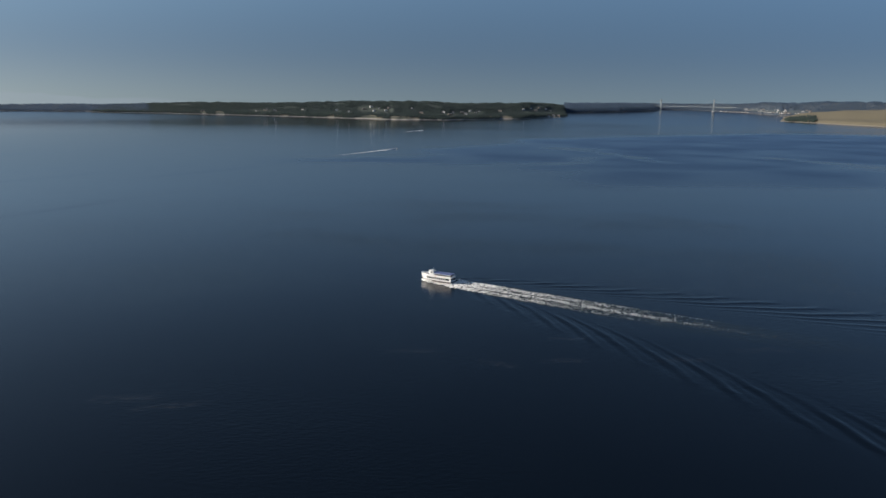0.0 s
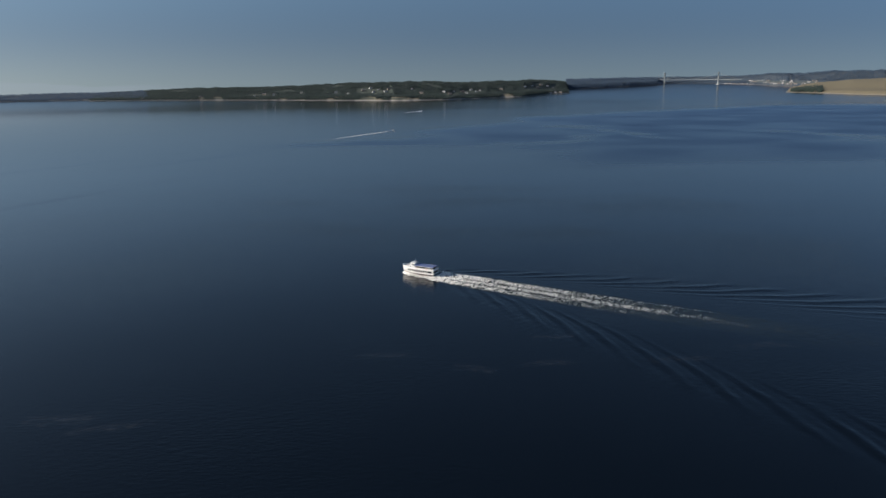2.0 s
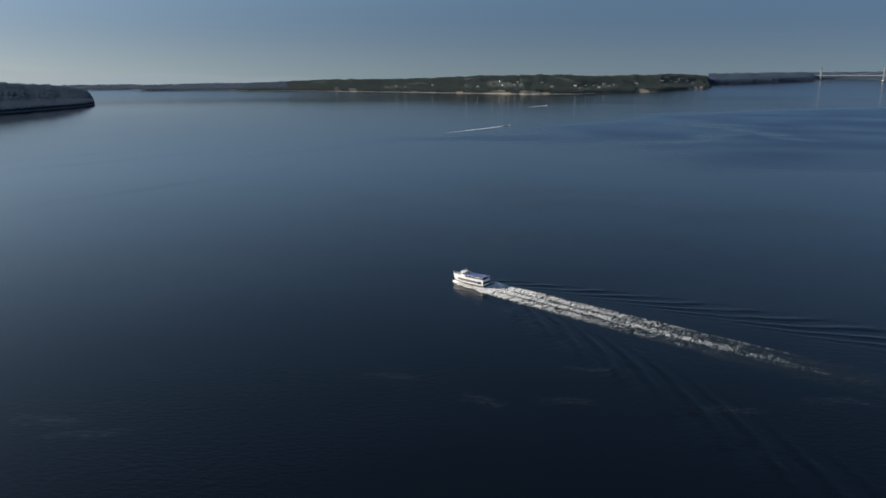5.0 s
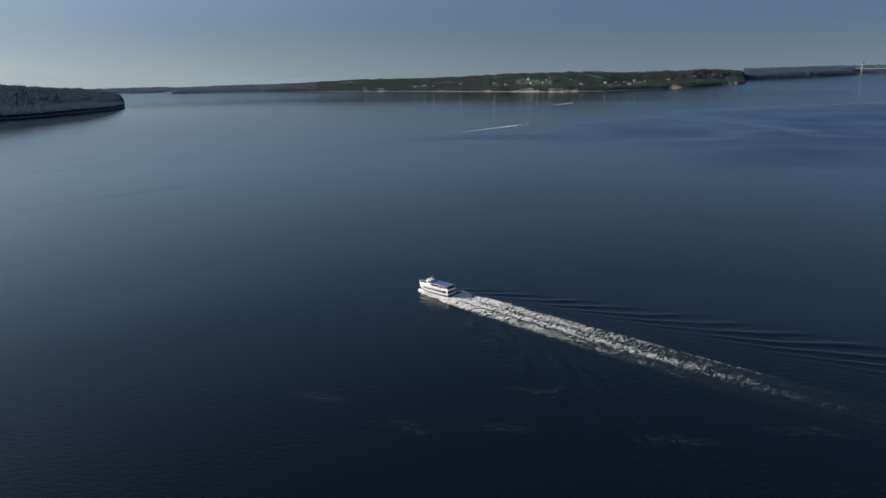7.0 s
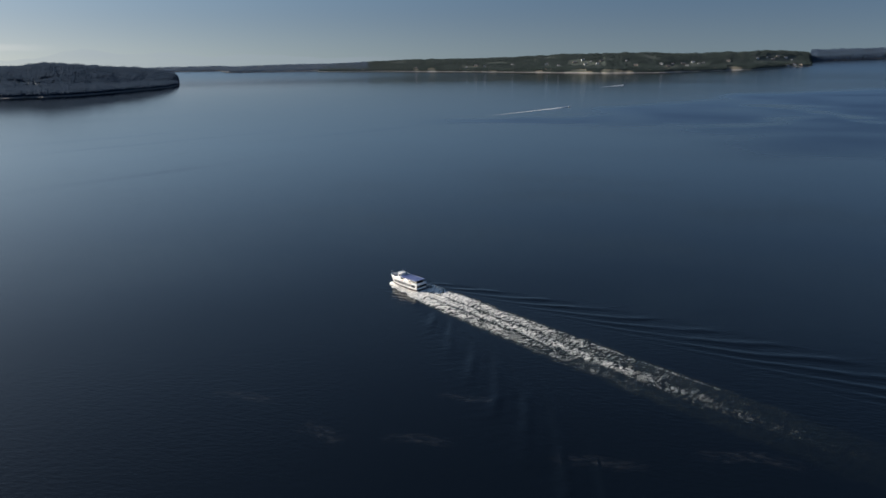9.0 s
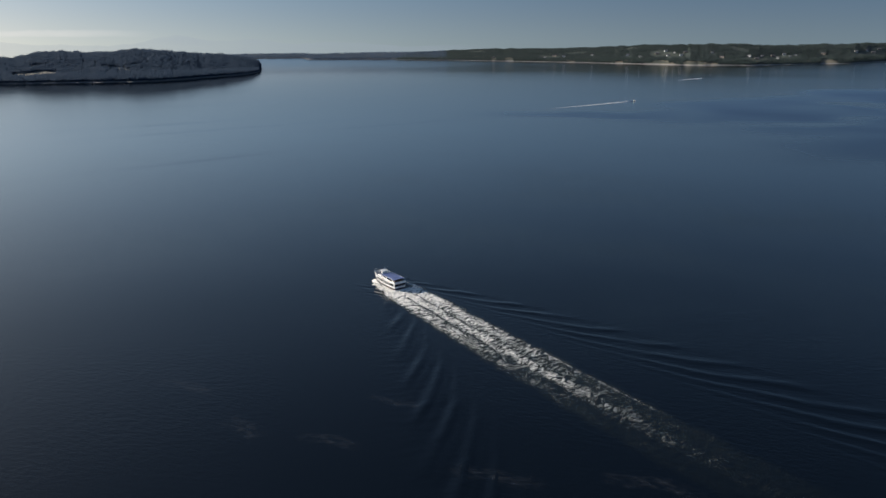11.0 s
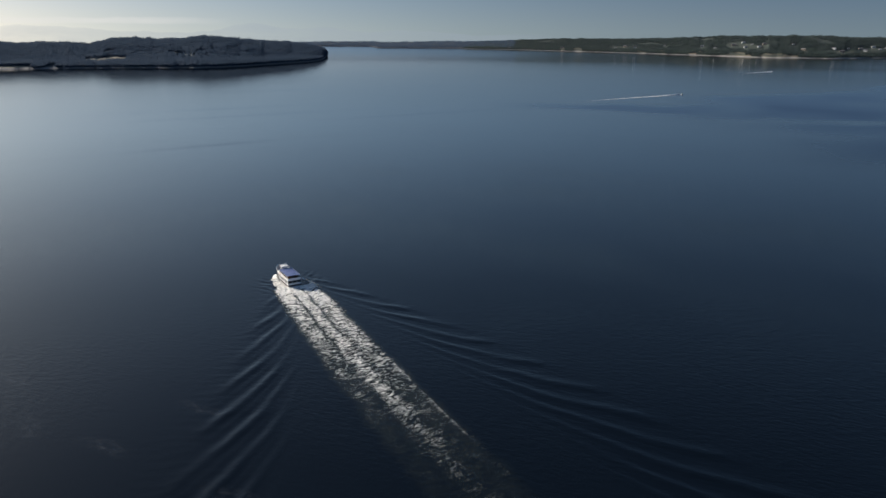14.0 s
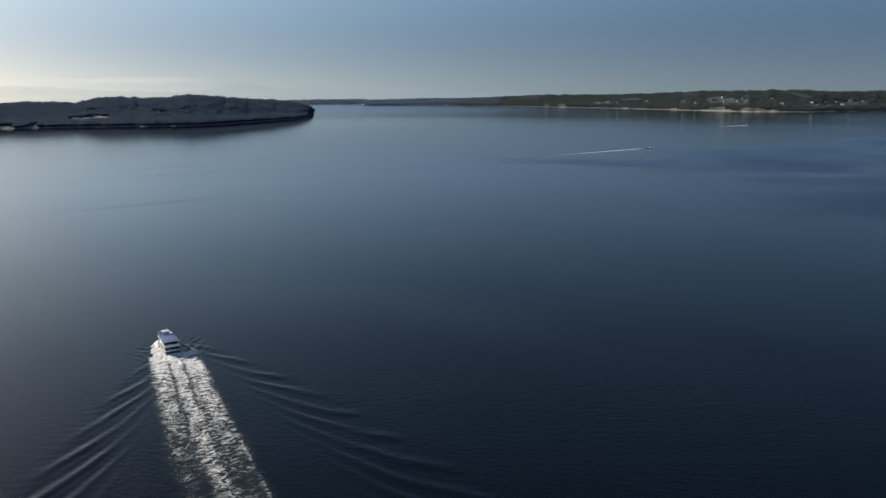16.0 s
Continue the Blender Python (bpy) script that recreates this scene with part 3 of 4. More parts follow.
class Land:
    """A shore with a bluff and a wooded top. edge: (bearing, distance) along the water; tops: (bearing, height of its skyline, trees included)."""

    def __init__(self, edge, tops, depth, tree, face, seed, ends=(0.6, 0.6), rough=12.0):
        self.edge, self.tops, self.depth, self.tree, self.face, self.seed, self.ends, self.rough = sorted(edge), sorted(tops), depth, tree, face, seed, ends, rough

    def edge_at(self, b):
        return np.interp(b, *zip(*self.edge)) + self.rough * wave_noise(b * 0.5, b * 0, self.seed, 4)

    def at(self, b, k):
        """Place on the land: b bearing, k from 0 at the water to 1 at the back. Returns distance and height."""
        d0 = self.edge_at(b)
        crest = np.maximum(np.interp(b, *zip(*self.tops)) - self.tree, 2.0) * (1 + 0.004 * self.rough * wave_noise(b * 0.7, b * 0, self.seed + 1, 3))
        b0, b1 = self.edge[0][0], self.edge[-1][0]
        lo, hi = np.clip((b - b0) / self.ends[0], 0, 1), np.clip((b1 - b) / self.ends[1], 0, 1)
        crest = crest * np.sqrt(lo * hi * (2 - lo) * (2 - hi))
        x = k * self.depth
        face = self.face * (1 + 0.012 * self.rough * wave_noise(b * 0.3, b * 0 + 2, self.seed + 2, 2))
        beach = np.clip(x / 14, 0, 1) * 2.2
        cliff = np.clip((x - 14) / 45, 0, 1) ** 0.8 * face * crest
        slope = np.clip((x - 40) / (self.depth * 0.6), 0, 1)
        slope = slope * slope * (3 - 2 * slope) * (1 - face) * crest
        z = beach * np.clip(crest / 8, 0, 1) + cliff + slope
        z = z * (1 - 0.35 * np.clip((k - 0.75) / 0.25, 0, 1)) + 1.3 * wave_noise(b * 0.01745 * d0 / 260, x / 260, self.seed + 3, 2) * np.clip((x - 60) / 60, 0, 1) * np.clip(crest / 20, 0, 1)
        return d0 + x, z - 1.2 * (k <= 0)

    def ground(self, name, mat, label, category="shore", open_land=()):
        b0, b1 = self.edge[0][0], self.edge[-1][0]
        bs = np.linspace(b0, b1, int((b1 - b0) * 14) + 2)
        ks = np.concatenate(((-0.02, 0.0), np.linspace(0.004, 1, 44) ** 1.5))
        b, k = np.meshgrid(bs, ks, indexing="ij")
        d, z = self.at(b, np.maximum(k, 0))
        z[:, 0] = -4
        me = mesh_of(name, fold(shore(b, d, z), self.edge_at(b)), grid_faces(*b.shape), True)
        attribute(me, "rise", z)
        meadow = np.zeros_like(z)
        wob = wave_noise(b * 0.01745 * self.edge[0][1] / 90, k * self.depth / 90, self.seed + 8, 3)
        for g in open_land:
            inside = np.minimum(np.minimum(b - g[0], g[1] - b) / (0.12 * (g[1] - g[0])), np.minimum(k - g[2], g[3] - k) / (0.15 * (g[3] - g[2])))
            meadow = np.maximum(meadow, np.clip(inside + 0.8 * wob, 0, 1))
        attribute(me, "meadow", meadow)
        me.materials.append(mat)
        return tagged(new(name, me), label, category, kind="structure")


def conifers(points, heights, seed, sides=5):
    """Many fir trees as one mesh: a ragged skirt and a tip each. points: bases; heights: metres."""
    r = np.random.default_rng(seed)
    n = len(points)
    rings = ((0.06, 0.27), (0.50, 0.16))
    wide = r.uniform(0.5, 0.75, n)
    lean = r.normal(0, 0.02, (n, 2))
    verts = np.zeros((n, len(rings) * sides + 1, 3))
    for i, (hz, rad) in enumerate(rings):
        a = np.arange(sides)[None] * 6.283 / sides + r.uniform(0, 6.283, (n, 1))
        rr = rad * heights[:, None] * wide[:, None] * r.uniform(0.6, 1.25, (n, sides))
        verts[:, i * sides:(i + 1) * sides, 0] = np.cos(a) * rr
        verts[:, i * sides:(i + 1) * sides, 1] = np.sin(a) * rr
        verts[:, i * sides:(i + 1) * sides, 2] = heights[:, None] * (hz + r.uniform(-0.03, 0.03, (n, sides)))
    verts[:, -1, 2] = heights
    verts[:, :, :2] += lean[:, None, :] * verts[:, :, 2:3]
    verts += points[:, None, :]
    k = np.arange(sides)
    tri = []
    for i in range(len(rings) - 1):
        a, b2, c, d = i * sides + k, i * sides + (k + 1) % sides, (i + 1) * sides + k, (i + 1) * sides + (k + 1) % sides
        tri += [np.stack((a, b2, d), -1), np.stack((a, d, c), -1)]
    last = (len(rings) - 1) * sides
    tri.append(np.stack((last + k, last + (k + 1) % sides, np.full(sides, len(rings) * sides)), -1))
    tri = np.concatenate(tri)
    faces = (tri[None] + (np.arange(n) * verts.shape[1])[:, None, None]).reshape(-1, 3)
    return verts.reshape(-1, 3), faces


def broadleaves(points, heights, seed):
    """Many round-crowned trees as one mesh: each a few lumpy clumps."""
    r = np.random.default_rng(seed)
    bm = bmesh.new()
    bmesh.ops.create_icosphere(bm, subdivisions=1, radius=1.0)
    base = np.array([v.co[:] for v in bm.verts])
    tri = np.array([[v.index for v in f.verts] for f in bm.faces])
    bm.free()
    n, c = len(points), 3
    off = r.normal(0, 0.24, (n, c, 3)) * heights[:, None, None] * (1, 1, 0.6)
    off[:, :, 2] += heights[:, None] * 0.55
    size = heights[:, None] * r.uniform(0.26, 0.42, (n, c))
    v = base[None, None] * r.uniform(0.72, 1.25, (n, c, len(base), 1)) * size[:, :, None, None] + off[:, :, None] + points[:, None, None]
    v[..., 2] = np.maximum(v[..., 2], points[:, None, None, 2] + 0.3)
    faces = (tri[None] + (np.arange(n * c) * len(base))[:, None, None]).reshape(-1, 3)
    return v.reshape(-1, 3), faces


def forest(name, land, count, heights, seed, label, gaps=(), leafy=0.12, front=0.02, back=0.8, span=None, houses=(), needles=FIR):
    """Woods over a land: firs with some round crowns. gaps: (bearing0, bearing1, k0, k1) left open."""
    r = np.random.default_rng(seed)
    b0, b1 = span or (land.edge[0][0], land.edge[-1][0])
    b, k = r.uniform(b0, b1, count), front + (back - front) * r.uniform(0, 1, count) ** 1.35
    across = b * 0.01745 * land.edge[0][1]
    thin = wave_noise(across / 260, k * land.depth / 260, seed + 5, 3)
    keep = thin > -0.8
    for g in gaps:
        keep &= ~((b > g[0]) & (b < g[1]) & (k > g[2] * (1 + 0.2 * thin)) & (k < g[3] * (1 + 0.2 * thin)))
    d, z = land.at(b, k)
    keep &= z > 2.0
    for hb, hk in houses:
        keep &= ~((np.abs(b - hb) * d * 0.01745 < 16) & (hk - k > -0.015) & ((hk - k) * land.depth < 60))
    p = shore(b, d, z - 0.5)
    h = r.uniform(heights[0], heights[1], count) * (0.95 + 0.06 * wave_noise(across / 90, k * land.depth / 90, seed + 6, 3))
    kind = (r.uniform(0, 1, count) < leafy + 0.12 * (k < 0.12))
    for sel, build, mat, nm in ((keep & ~kind, conifers, needles, name), (keep & kind, broadleaves, BROAD if needles == FIR else needles, name.replace("fir", "broadleaf"))):
        v, f = build(p[sel], h[sel] * (1.0 if build is conifers else 0.68), seed + 9)
        me = mesh_of(nm, fold(v, np.repeat(land.edge_at(b[sel]), len(v) // sel.sum())), f, True)
        # crowns catch the light like open boughs, softly and from above
        root = p[sel] - h[sel][:, None] * (0, 0, 1.9)
        way = v - np.repeat(root, len(v) // sel.sum(), 0)
        me.normals_split_custom_set_from_vertices(way / np.linalg.norm(way, axis=1)[:, None])
        me.materials.append(mat)
        tagged(new(nm, me), label if build is conifers else "round-crowned deciduous trees among the firs above the shore", "woods", kind="stuff")


BLUFF = Land(((26.5, 4850), (22.7, 4680), (17.8, 4350), (10.9, 3935), (4.5, 3605), (0.3, 3670), (-5.8, 4140), (-9.4, 4975)),
             ((26.0, 42), (22.0, 60), (19.3, 69), (13.7, 73), (7.4, 92), (1.5, 96), (-1.0, 87), (-7.5, 96), (-9.4, 80)), 620.0, 11.0, 0.20, 31, (0.4, 1.0))
BLUFF_HOUSES = [(6.3, 0.40), (5.7, 0.36), (6.9, 0.33), (5.2, 0.30), (8.1, 0.24), (4.9, 0.38), (6.1, 0.29), (3.1, 0.36), (14.4, 0.27), (13.7, 0.26), (15.1, 0.24), (2.4, 0.22),
                (0.6, 0.27), (-0.2, 0.30), (-0.9, 0.29), (-1.6, 0.32), (-2.3, 0.30), (0.1, 0.20), (-1.2, 0.22), (-2.0, 0.26), (-4.0, 0.3), (-5.9, 0.36), (-6.5, 0.38), (-7.2, 0.39), (-7.7, 0.36), (-8.1, 0.30), (-6.9, 0.30),
                (-8.3, 0.06), (-7.9, 0.05), (-8.7, 0.05), (9.0, 0.30), (11.6, 0.33), (19.0, 0.12)]
BLUFF_OPEN = ((-2.6, -1.0, 0.20, 0.30), (-0.6, 1.0, 0.14, 0.24), (3.4, 5.0, 0.03, 0.08), (6.0, 7.2, 0.03, 0.09), (-8.4, -5.6, 0.22, 0.40), (4.6, 7.4, 0.26, 0.40), (17.5, 18.1, 0.0, 0.12), (14.0, 15.6, 0.20, 0.30))
# bare clay faces over the beach
BLUFF_FACES = ((2.6, 4.9, 0.0, 0.055), (5.6, 7.7, 0.0, 0.040), (9.3, 9.9, 0.0, 0.045), (12.9, 13.3, 0.0, 0.05), (-1.2, 0.4, 0.0, 0.030))
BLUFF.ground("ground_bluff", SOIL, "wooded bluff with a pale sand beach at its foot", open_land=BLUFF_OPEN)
forest("fir_woods", BLUFF, 38000, (8, 12), 41, "dark fir woods on a long bluff over the sound",
       gaps=BLUFF_OPEN + BLUFF_FACES, houses=BLUFF_HOUSES)

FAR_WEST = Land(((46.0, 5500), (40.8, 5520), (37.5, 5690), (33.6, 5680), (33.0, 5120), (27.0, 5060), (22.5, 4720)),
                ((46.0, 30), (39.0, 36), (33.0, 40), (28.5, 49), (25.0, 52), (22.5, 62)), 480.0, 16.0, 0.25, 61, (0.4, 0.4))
FAR_WEST.ground("ground_far_west", HAZE_SOIL, "low wooded far shore, hazy with distance")
forest("far_fir_woods", FAR_WEST, 10000, (8, 14), 63, "low far woods, hazy with distance", leafy=0.05, needles=FAR_HAZE_FIR)

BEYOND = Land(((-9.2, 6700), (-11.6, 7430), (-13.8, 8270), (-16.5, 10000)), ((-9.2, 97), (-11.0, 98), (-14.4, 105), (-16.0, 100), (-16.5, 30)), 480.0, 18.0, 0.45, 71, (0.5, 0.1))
BEYOND.ground("ground_beyond_point", HAZE_SOIL, "wooded shore beyond the headland")
forest("strait_fir_woods", BEYOND, 7000, (12, 20), 73, "woods along the narrow strait", leafy=0.05, needles=FAR_HAZE_FIR)

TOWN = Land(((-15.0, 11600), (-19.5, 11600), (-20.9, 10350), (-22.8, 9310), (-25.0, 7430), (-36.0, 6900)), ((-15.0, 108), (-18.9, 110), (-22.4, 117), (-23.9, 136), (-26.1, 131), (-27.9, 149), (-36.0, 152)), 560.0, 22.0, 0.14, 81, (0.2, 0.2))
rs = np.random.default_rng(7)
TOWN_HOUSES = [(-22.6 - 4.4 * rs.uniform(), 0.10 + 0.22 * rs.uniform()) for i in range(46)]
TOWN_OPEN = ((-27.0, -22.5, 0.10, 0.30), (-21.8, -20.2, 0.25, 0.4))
TOWN.ground("ground_town", HAZE_SOIL, "wooded hill with a town on its slope", open_land=TOWN_OPEN)
forest("hill_fir_woods", TOWN, 13000, (10, 20), 83, "woods on the hill behind the bridge", gaps=TOWN_OPEN, houses=TOWN_HOUSES, leafy=0.15, needles=FAR_HAZE_FIR)

FIELD = Land(((-24.9, 4850), (-26.2, 4720), (-27.6, 4520), (-29.2, 4300), (-31.4, 4130), (-34.0, 4030), (-37.0, 3950)), ((-24.9, 30), (-26.2, 52), (-28.2, 66), (-29.0, 74), (-32.0, 84), (-37.0, 88)), 700.0, 2.0, 0.22, 91, (0.2, 2.6), 0.6)
FIELD.ground("ground_field", DRY, "golden dry-grass bluff above a pale beach")
forest("shore_broadleaf_firs", FIELD, 420, (12, 22), 93, "green trees on the low tip of the point", leafy=0.5, back=0.35, span=(-27.3, -25.3))

ISLE = Land(((68.0, 2420), (56.5, 2390), (54.0, 2405), (50.0, 2375), (46.0, 2335), (43.5, 2350), (41.5, 2440), (40.0, 2550), (38.6, 2650), (37.4, 2740), (36.5, 2950)),
            ((68.0, 66), (57.0, 68), (55.0, 69), (52.6, 66), (51.8, 73), (51.1, 81), (50.1, 85), (48.4, 81), (47.0, 81), (46.0, 87), (44.8, 89), (44.0, 88), (43.0, 83), (42.1, 78), (40.9, 71), (39.3, 67), (38.2, 59), (37.4, 50), (36.9, 41), (36.5, 28)), 800.0, 12.0, 0.12, 101, (0.25, 0.30))
ISLE_OPEN = ((55.9, 68.0, 0.0, 0.06), (50.0, 52.7, 0.13, 0.25))
ISLE.ground("ground_island", ISLE_SOIL, "dark wooded island with a narrow gravel beach", open_land=ISLE_OPEN)
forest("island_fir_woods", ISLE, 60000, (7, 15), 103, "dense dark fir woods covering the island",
       gaps=ISLE_OPEN, leafy=0.06, front=0.004, back=0.72, needles=HAZE_FIR)


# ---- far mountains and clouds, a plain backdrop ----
# emission puts the haze and sky light into the mountains and clouds
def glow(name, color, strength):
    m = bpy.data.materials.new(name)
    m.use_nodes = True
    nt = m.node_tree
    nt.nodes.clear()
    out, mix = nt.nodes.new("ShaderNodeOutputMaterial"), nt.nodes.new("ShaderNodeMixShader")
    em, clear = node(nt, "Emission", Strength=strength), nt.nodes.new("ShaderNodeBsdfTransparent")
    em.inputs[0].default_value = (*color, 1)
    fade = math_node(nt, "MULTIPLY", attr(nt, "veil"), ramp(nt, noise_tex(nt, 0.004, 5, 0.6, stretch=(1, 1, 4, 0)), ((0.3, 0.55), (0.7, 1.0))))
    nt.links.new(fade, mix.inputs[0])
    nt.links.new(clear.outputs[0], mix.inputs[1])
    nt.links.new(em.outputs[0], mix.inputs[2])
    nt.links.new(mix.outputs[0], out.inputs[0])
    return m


def backdrop(name, b0, b1, low, crest, mat, dense, label, seed, distance=4880.0):
    """A far ridge or cloud bank round part of the horizon; low and crest are degrees over the horizon for each bearing."""
    bs, k = np.meshgrid(np.linspace(b0, b1, 260), np.linspace(0, 1, 12), indexing="ij")
    lo, hi = low(bs), crest(bs)
    el = np.radians(lo + (hi - lo) * k)
    p = shore(bs, distance, 0.0) * 1.0
    p[..., 2] = 103.0 + distance * np.tan(el)
    me = mesh_of(name, p.reshape(-1, 3), grid_faces(*bs.shape), True)
    attribute(me, "veil", dense(bs, k))
    me.materials.append(mat)
    ob = tagged(new(name, me), label, "backdrop", kind="structure")
    ob.visible_shadow = False
    return ob


fade_ends = lambda b, b0, b1, w: np.clip((b - b0) / w, 0, 1) * np.clip((b1 - b) / w, 0, 1)
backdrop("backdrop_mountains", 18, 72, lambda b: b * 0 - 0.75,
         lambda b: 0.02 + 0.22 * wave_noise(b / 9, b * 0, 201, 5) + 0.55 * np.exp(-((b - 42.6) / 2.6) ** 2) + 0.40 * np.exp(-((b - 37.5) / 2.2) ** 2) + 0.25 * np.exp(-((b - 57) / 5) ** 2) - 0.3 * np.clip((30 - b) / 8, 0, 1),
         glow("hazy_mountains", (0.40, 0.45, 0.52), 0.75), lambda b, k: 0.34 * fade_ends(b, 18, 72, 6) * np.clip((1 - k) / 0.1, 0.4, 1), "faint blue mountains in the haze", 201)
backdrop("backdrop_clouds", 44, 75, lambda b: 0.48 + 0.06 * wave_noise(b / 8, b * 0, 212, 3), lambda b: 0.98 + 0.10 * wave_noise(b / 6, b * 0, 211, 5),
         glow("low_clouds", (0.88, 0.83, 0.77), 0.85), lambda b, k: 0.42 * fade_ends(b, 44, 75, 6) * np.abs(np.sin(3.1416 * k)) ** 0.7, "low pale cloud bank over the mountains", 211, 4890.0)

# ---- ferry ----
def build_ferry():
    ferry = new("passenger_ferry")
    ferry.matrix_world = SHIP
    tagged(ferry, "white two-deck passenger ferry with a blue-grey canopy, under way", "ferry")
    P = lambda name, bm, mat, parent=None, label="", smooth=False: part(name, bm, mat, parent or ferry, label, smooth)
    # stations: u, half breadth at the bulwark, half breadth at the water, height of the bulwark
    st = [(0.0, 3.00, 2.80, 3.85), (3.0, 3.12, 3.02, 3.85), (8.0, 3.14, 3.02, 3.85), (12.0, 3.10, 2.75, 3.88), (15.0, 2.86, 2.05, 3.95), (17.2, 2.38, 1.30, 4.02), (18.8, 1.72, 0.66, 4.08), (19.8, 1.0, 0.26, 4.12), (20.3, 0.22, 0.05, 4.14)]

    def half_at(u, z):
        a = [q[0] for q in st]
        bd, bw, sh = (float(np.interp(u, a, [q[i] for q in st])) for i in (1, 2, 3))
        k = max(0.0, min(1.0, z / sh))
        return bw + (bd - bw) * k ** 0.7 if z >= 0 else bw * (1 + z * 0.45)

    def rake(u, z):
        return u + 0.9 * (min(z, 4.2) / 4.1 - 0.9) * max(0.0, (u - 13) / 7.3)

    def strip(name, lo, hi, mat, u0=0.0, u1=20.3, grow=0.0, n=5, label="", thick=0.09, sides=(1, -1), stern=True):
        """A shell plate along the hull between two heights, with real thickness, on both sides and across the stern."""
        us = [u0] + [q[0] for q in st if u0 < q[0] < u1] + [u1]
        bm = bmesh.new()
        for sgn in sides:
            grids = []
            for off in (grow, grow - thick):
                rows = []
                for u in us:
                    rows.append([bm.verts.new((rake(u, lo + (hi - lo) * i / n), sgn * max(0.0, half_at(u, lo + (hi - lo) * i / n) + off), lo + (hi - lo) * i / n + (0.0 if hi < 3.5 else (0.27 * (u / 20.3) ** 2) * i / n))) for i in range(n + 1)])
                grids.append(rows)
            for rows in grids:
                for a, b in zip(rows, rows[1:]):
                    for i in range(n):
                        bm.faces.new((a[i], b[i], b[i + 1], a[i + 1]))
            for i in (0, n):
                for j in range(len(us) - 1):
                    bm.faces.new((grids[0][j][i], grids[0][j + 1][i], grids[1][j + 1][i], grids[1][j][i]))
            for j in (0, len(us) - 1):
                for i in range(n):
                    bm.faces.new((grids[0][j][i], grids[1][j][i], grids[1][j][i + 1], grids[0][j][i + 1]))
        if stern:
            h = min(half_at(0, lo), half_at(0, hi)) + grow - 0.004
            box(-0.045 - max(grow, 0), 0.045, -h, h, lo, hi, bm=bm)
        return P(name, bm, mat, label=label)

    strip("hull", 0.95, 1.70, WHITE, n=4)
    strip("bottom", -0.8, 0.95, BOOT, grow=0.01, n=3, label="dark red-brown bottom paint")
    strip("window_sill_band", 1.70, 1.77, DARK, grow=0.05, n=1, label="dark rubbing strake")
    strip("topside_plating", 2.86, 3.10, WHITE, n=1)
    strip("bulwark", 3.10, 3.85, WHITE, n=3)
    # window band: dark glazing between white mullions
    strip("saloon_bow_plating", 1.77, 2.86, WHITE, u0=16.4, u1=20.3, n=2, stern=False)
    for sgn in (1, -1):
        strip("stern_quarter_plating", 1.77, 2.86, WHITE, u0=0.0, u1=0.9, n=2, stern=False, sides=(sgn,))
        u = 0.9
        for i in range(10):
            w = 2.6 if i == 0 else 1.02
            strip("saloon_window", 1.80, 2.83, GLASS, u0=u, u1=u + w, grow=-0.045, n=2, thick=0.03, sides=(sgn,), stern=False)
            strip("mullion", 1.77, 2.86, WHITE, u0=u + w, u1=u + w + (0.35 if i < 9 else 16.4 - u - w), n=2, sides=(sgn,), stern=False)
            u += w + 0.35
    for y0, y1 in ((-2.82, -0.98), (-0.90, 0.90), (0.98, 2.82)):
        P("stern_window", box(-0.02, 0.03, y0, y1, 1.79, 2.84, 0.01), GLASS)
    for y in (-2.86, -0.94, 0.94, 2.86):
        P("stern_pillar", box(-0.045, 0.05, y - 0.04, y + 0.04, 1.77, 2.86), WHITE)
    # the shade of a recess, as a dark plate on the transom
    P("transom_recess", box(-0.06, -0.02, -2.7, 2.7, 0.44, 1.0, 0.01), DARK, label="dark plate on the transom standing for a shaded recess")
    P("swim_step", box(-0.85, -0.06, -2.5, 2.5, 0.30, 0.42, 0.03), DECK_GREY)
    # decks
    for name, z in (("main_deck", 0.9), ("upper_deck", 3.02)):
        us = [0.05, 3, 8, 12, 15, 17.2, 18.8, 19.7]
        edge = [(rake(u, z), half_at(u, z) - 0.10) for u in us]
        P(name, prism(edge + [(x, -y) for x, y in reversed(edge)], z, z + 0.08), DECK_GREY)
    # bulwark cap and rails
    for sgn in (1, -1):
        cap = [(rake(q[0], 4.1), sgn * (half_at(q[0], 3.85) - 0.03), 3.89 + 0.27 * (q[0] / 20.3) ** 2) for q in st]
        P("cap_rail", tube(cap, 0.07, 6), WHITE)
        P("hand_rail", tube([(x, y, z + 0.34) for x, y, z in cap], 0.028, 6), STEEL)
        for x, y, z in cap[:-1]:
            P("rail_post", tube([(x, y, z), (x, y, z + 0.34)], 0.022, 5), STEEL)
    P("stern_cap_rail", tube([(0, -2.95, 3.89), (0, 2.95, 3.89)], 0.07, 6), WHITE)
    # canopy over the after upper deck
    for sgn in (1, -1):
        for i in range(6):
            x = 0.7 + i * 2.08
            P("canopy_post", tube([(x, sgn * 2.78, 3.1), (x, sgn * 2.78, 4.78)], 0.05, 6), WHITE)
        P("weather_curtain", box(4.95, 10.9, *sorted((sgn * 2.80, sgn * 2.83)), 3.95, 4.70, 0.01), GLASS, label="clear weather curtain under the canopy")
        for i in range(5):
            x = 1.3 + i * 1.95
            bench = P("bench", box(x, x + 0.45, *sorted((sgn * 0.6, sgn * 2.5)), 3.50, 3.56, 0.02), SEAT)
            P("bench_back", box(x + 0.42, x + 0.48, *sorted((sgn * 0.6, sgn * 2.5)), 3.50, 4.05, 0.02), SEAT, bench)
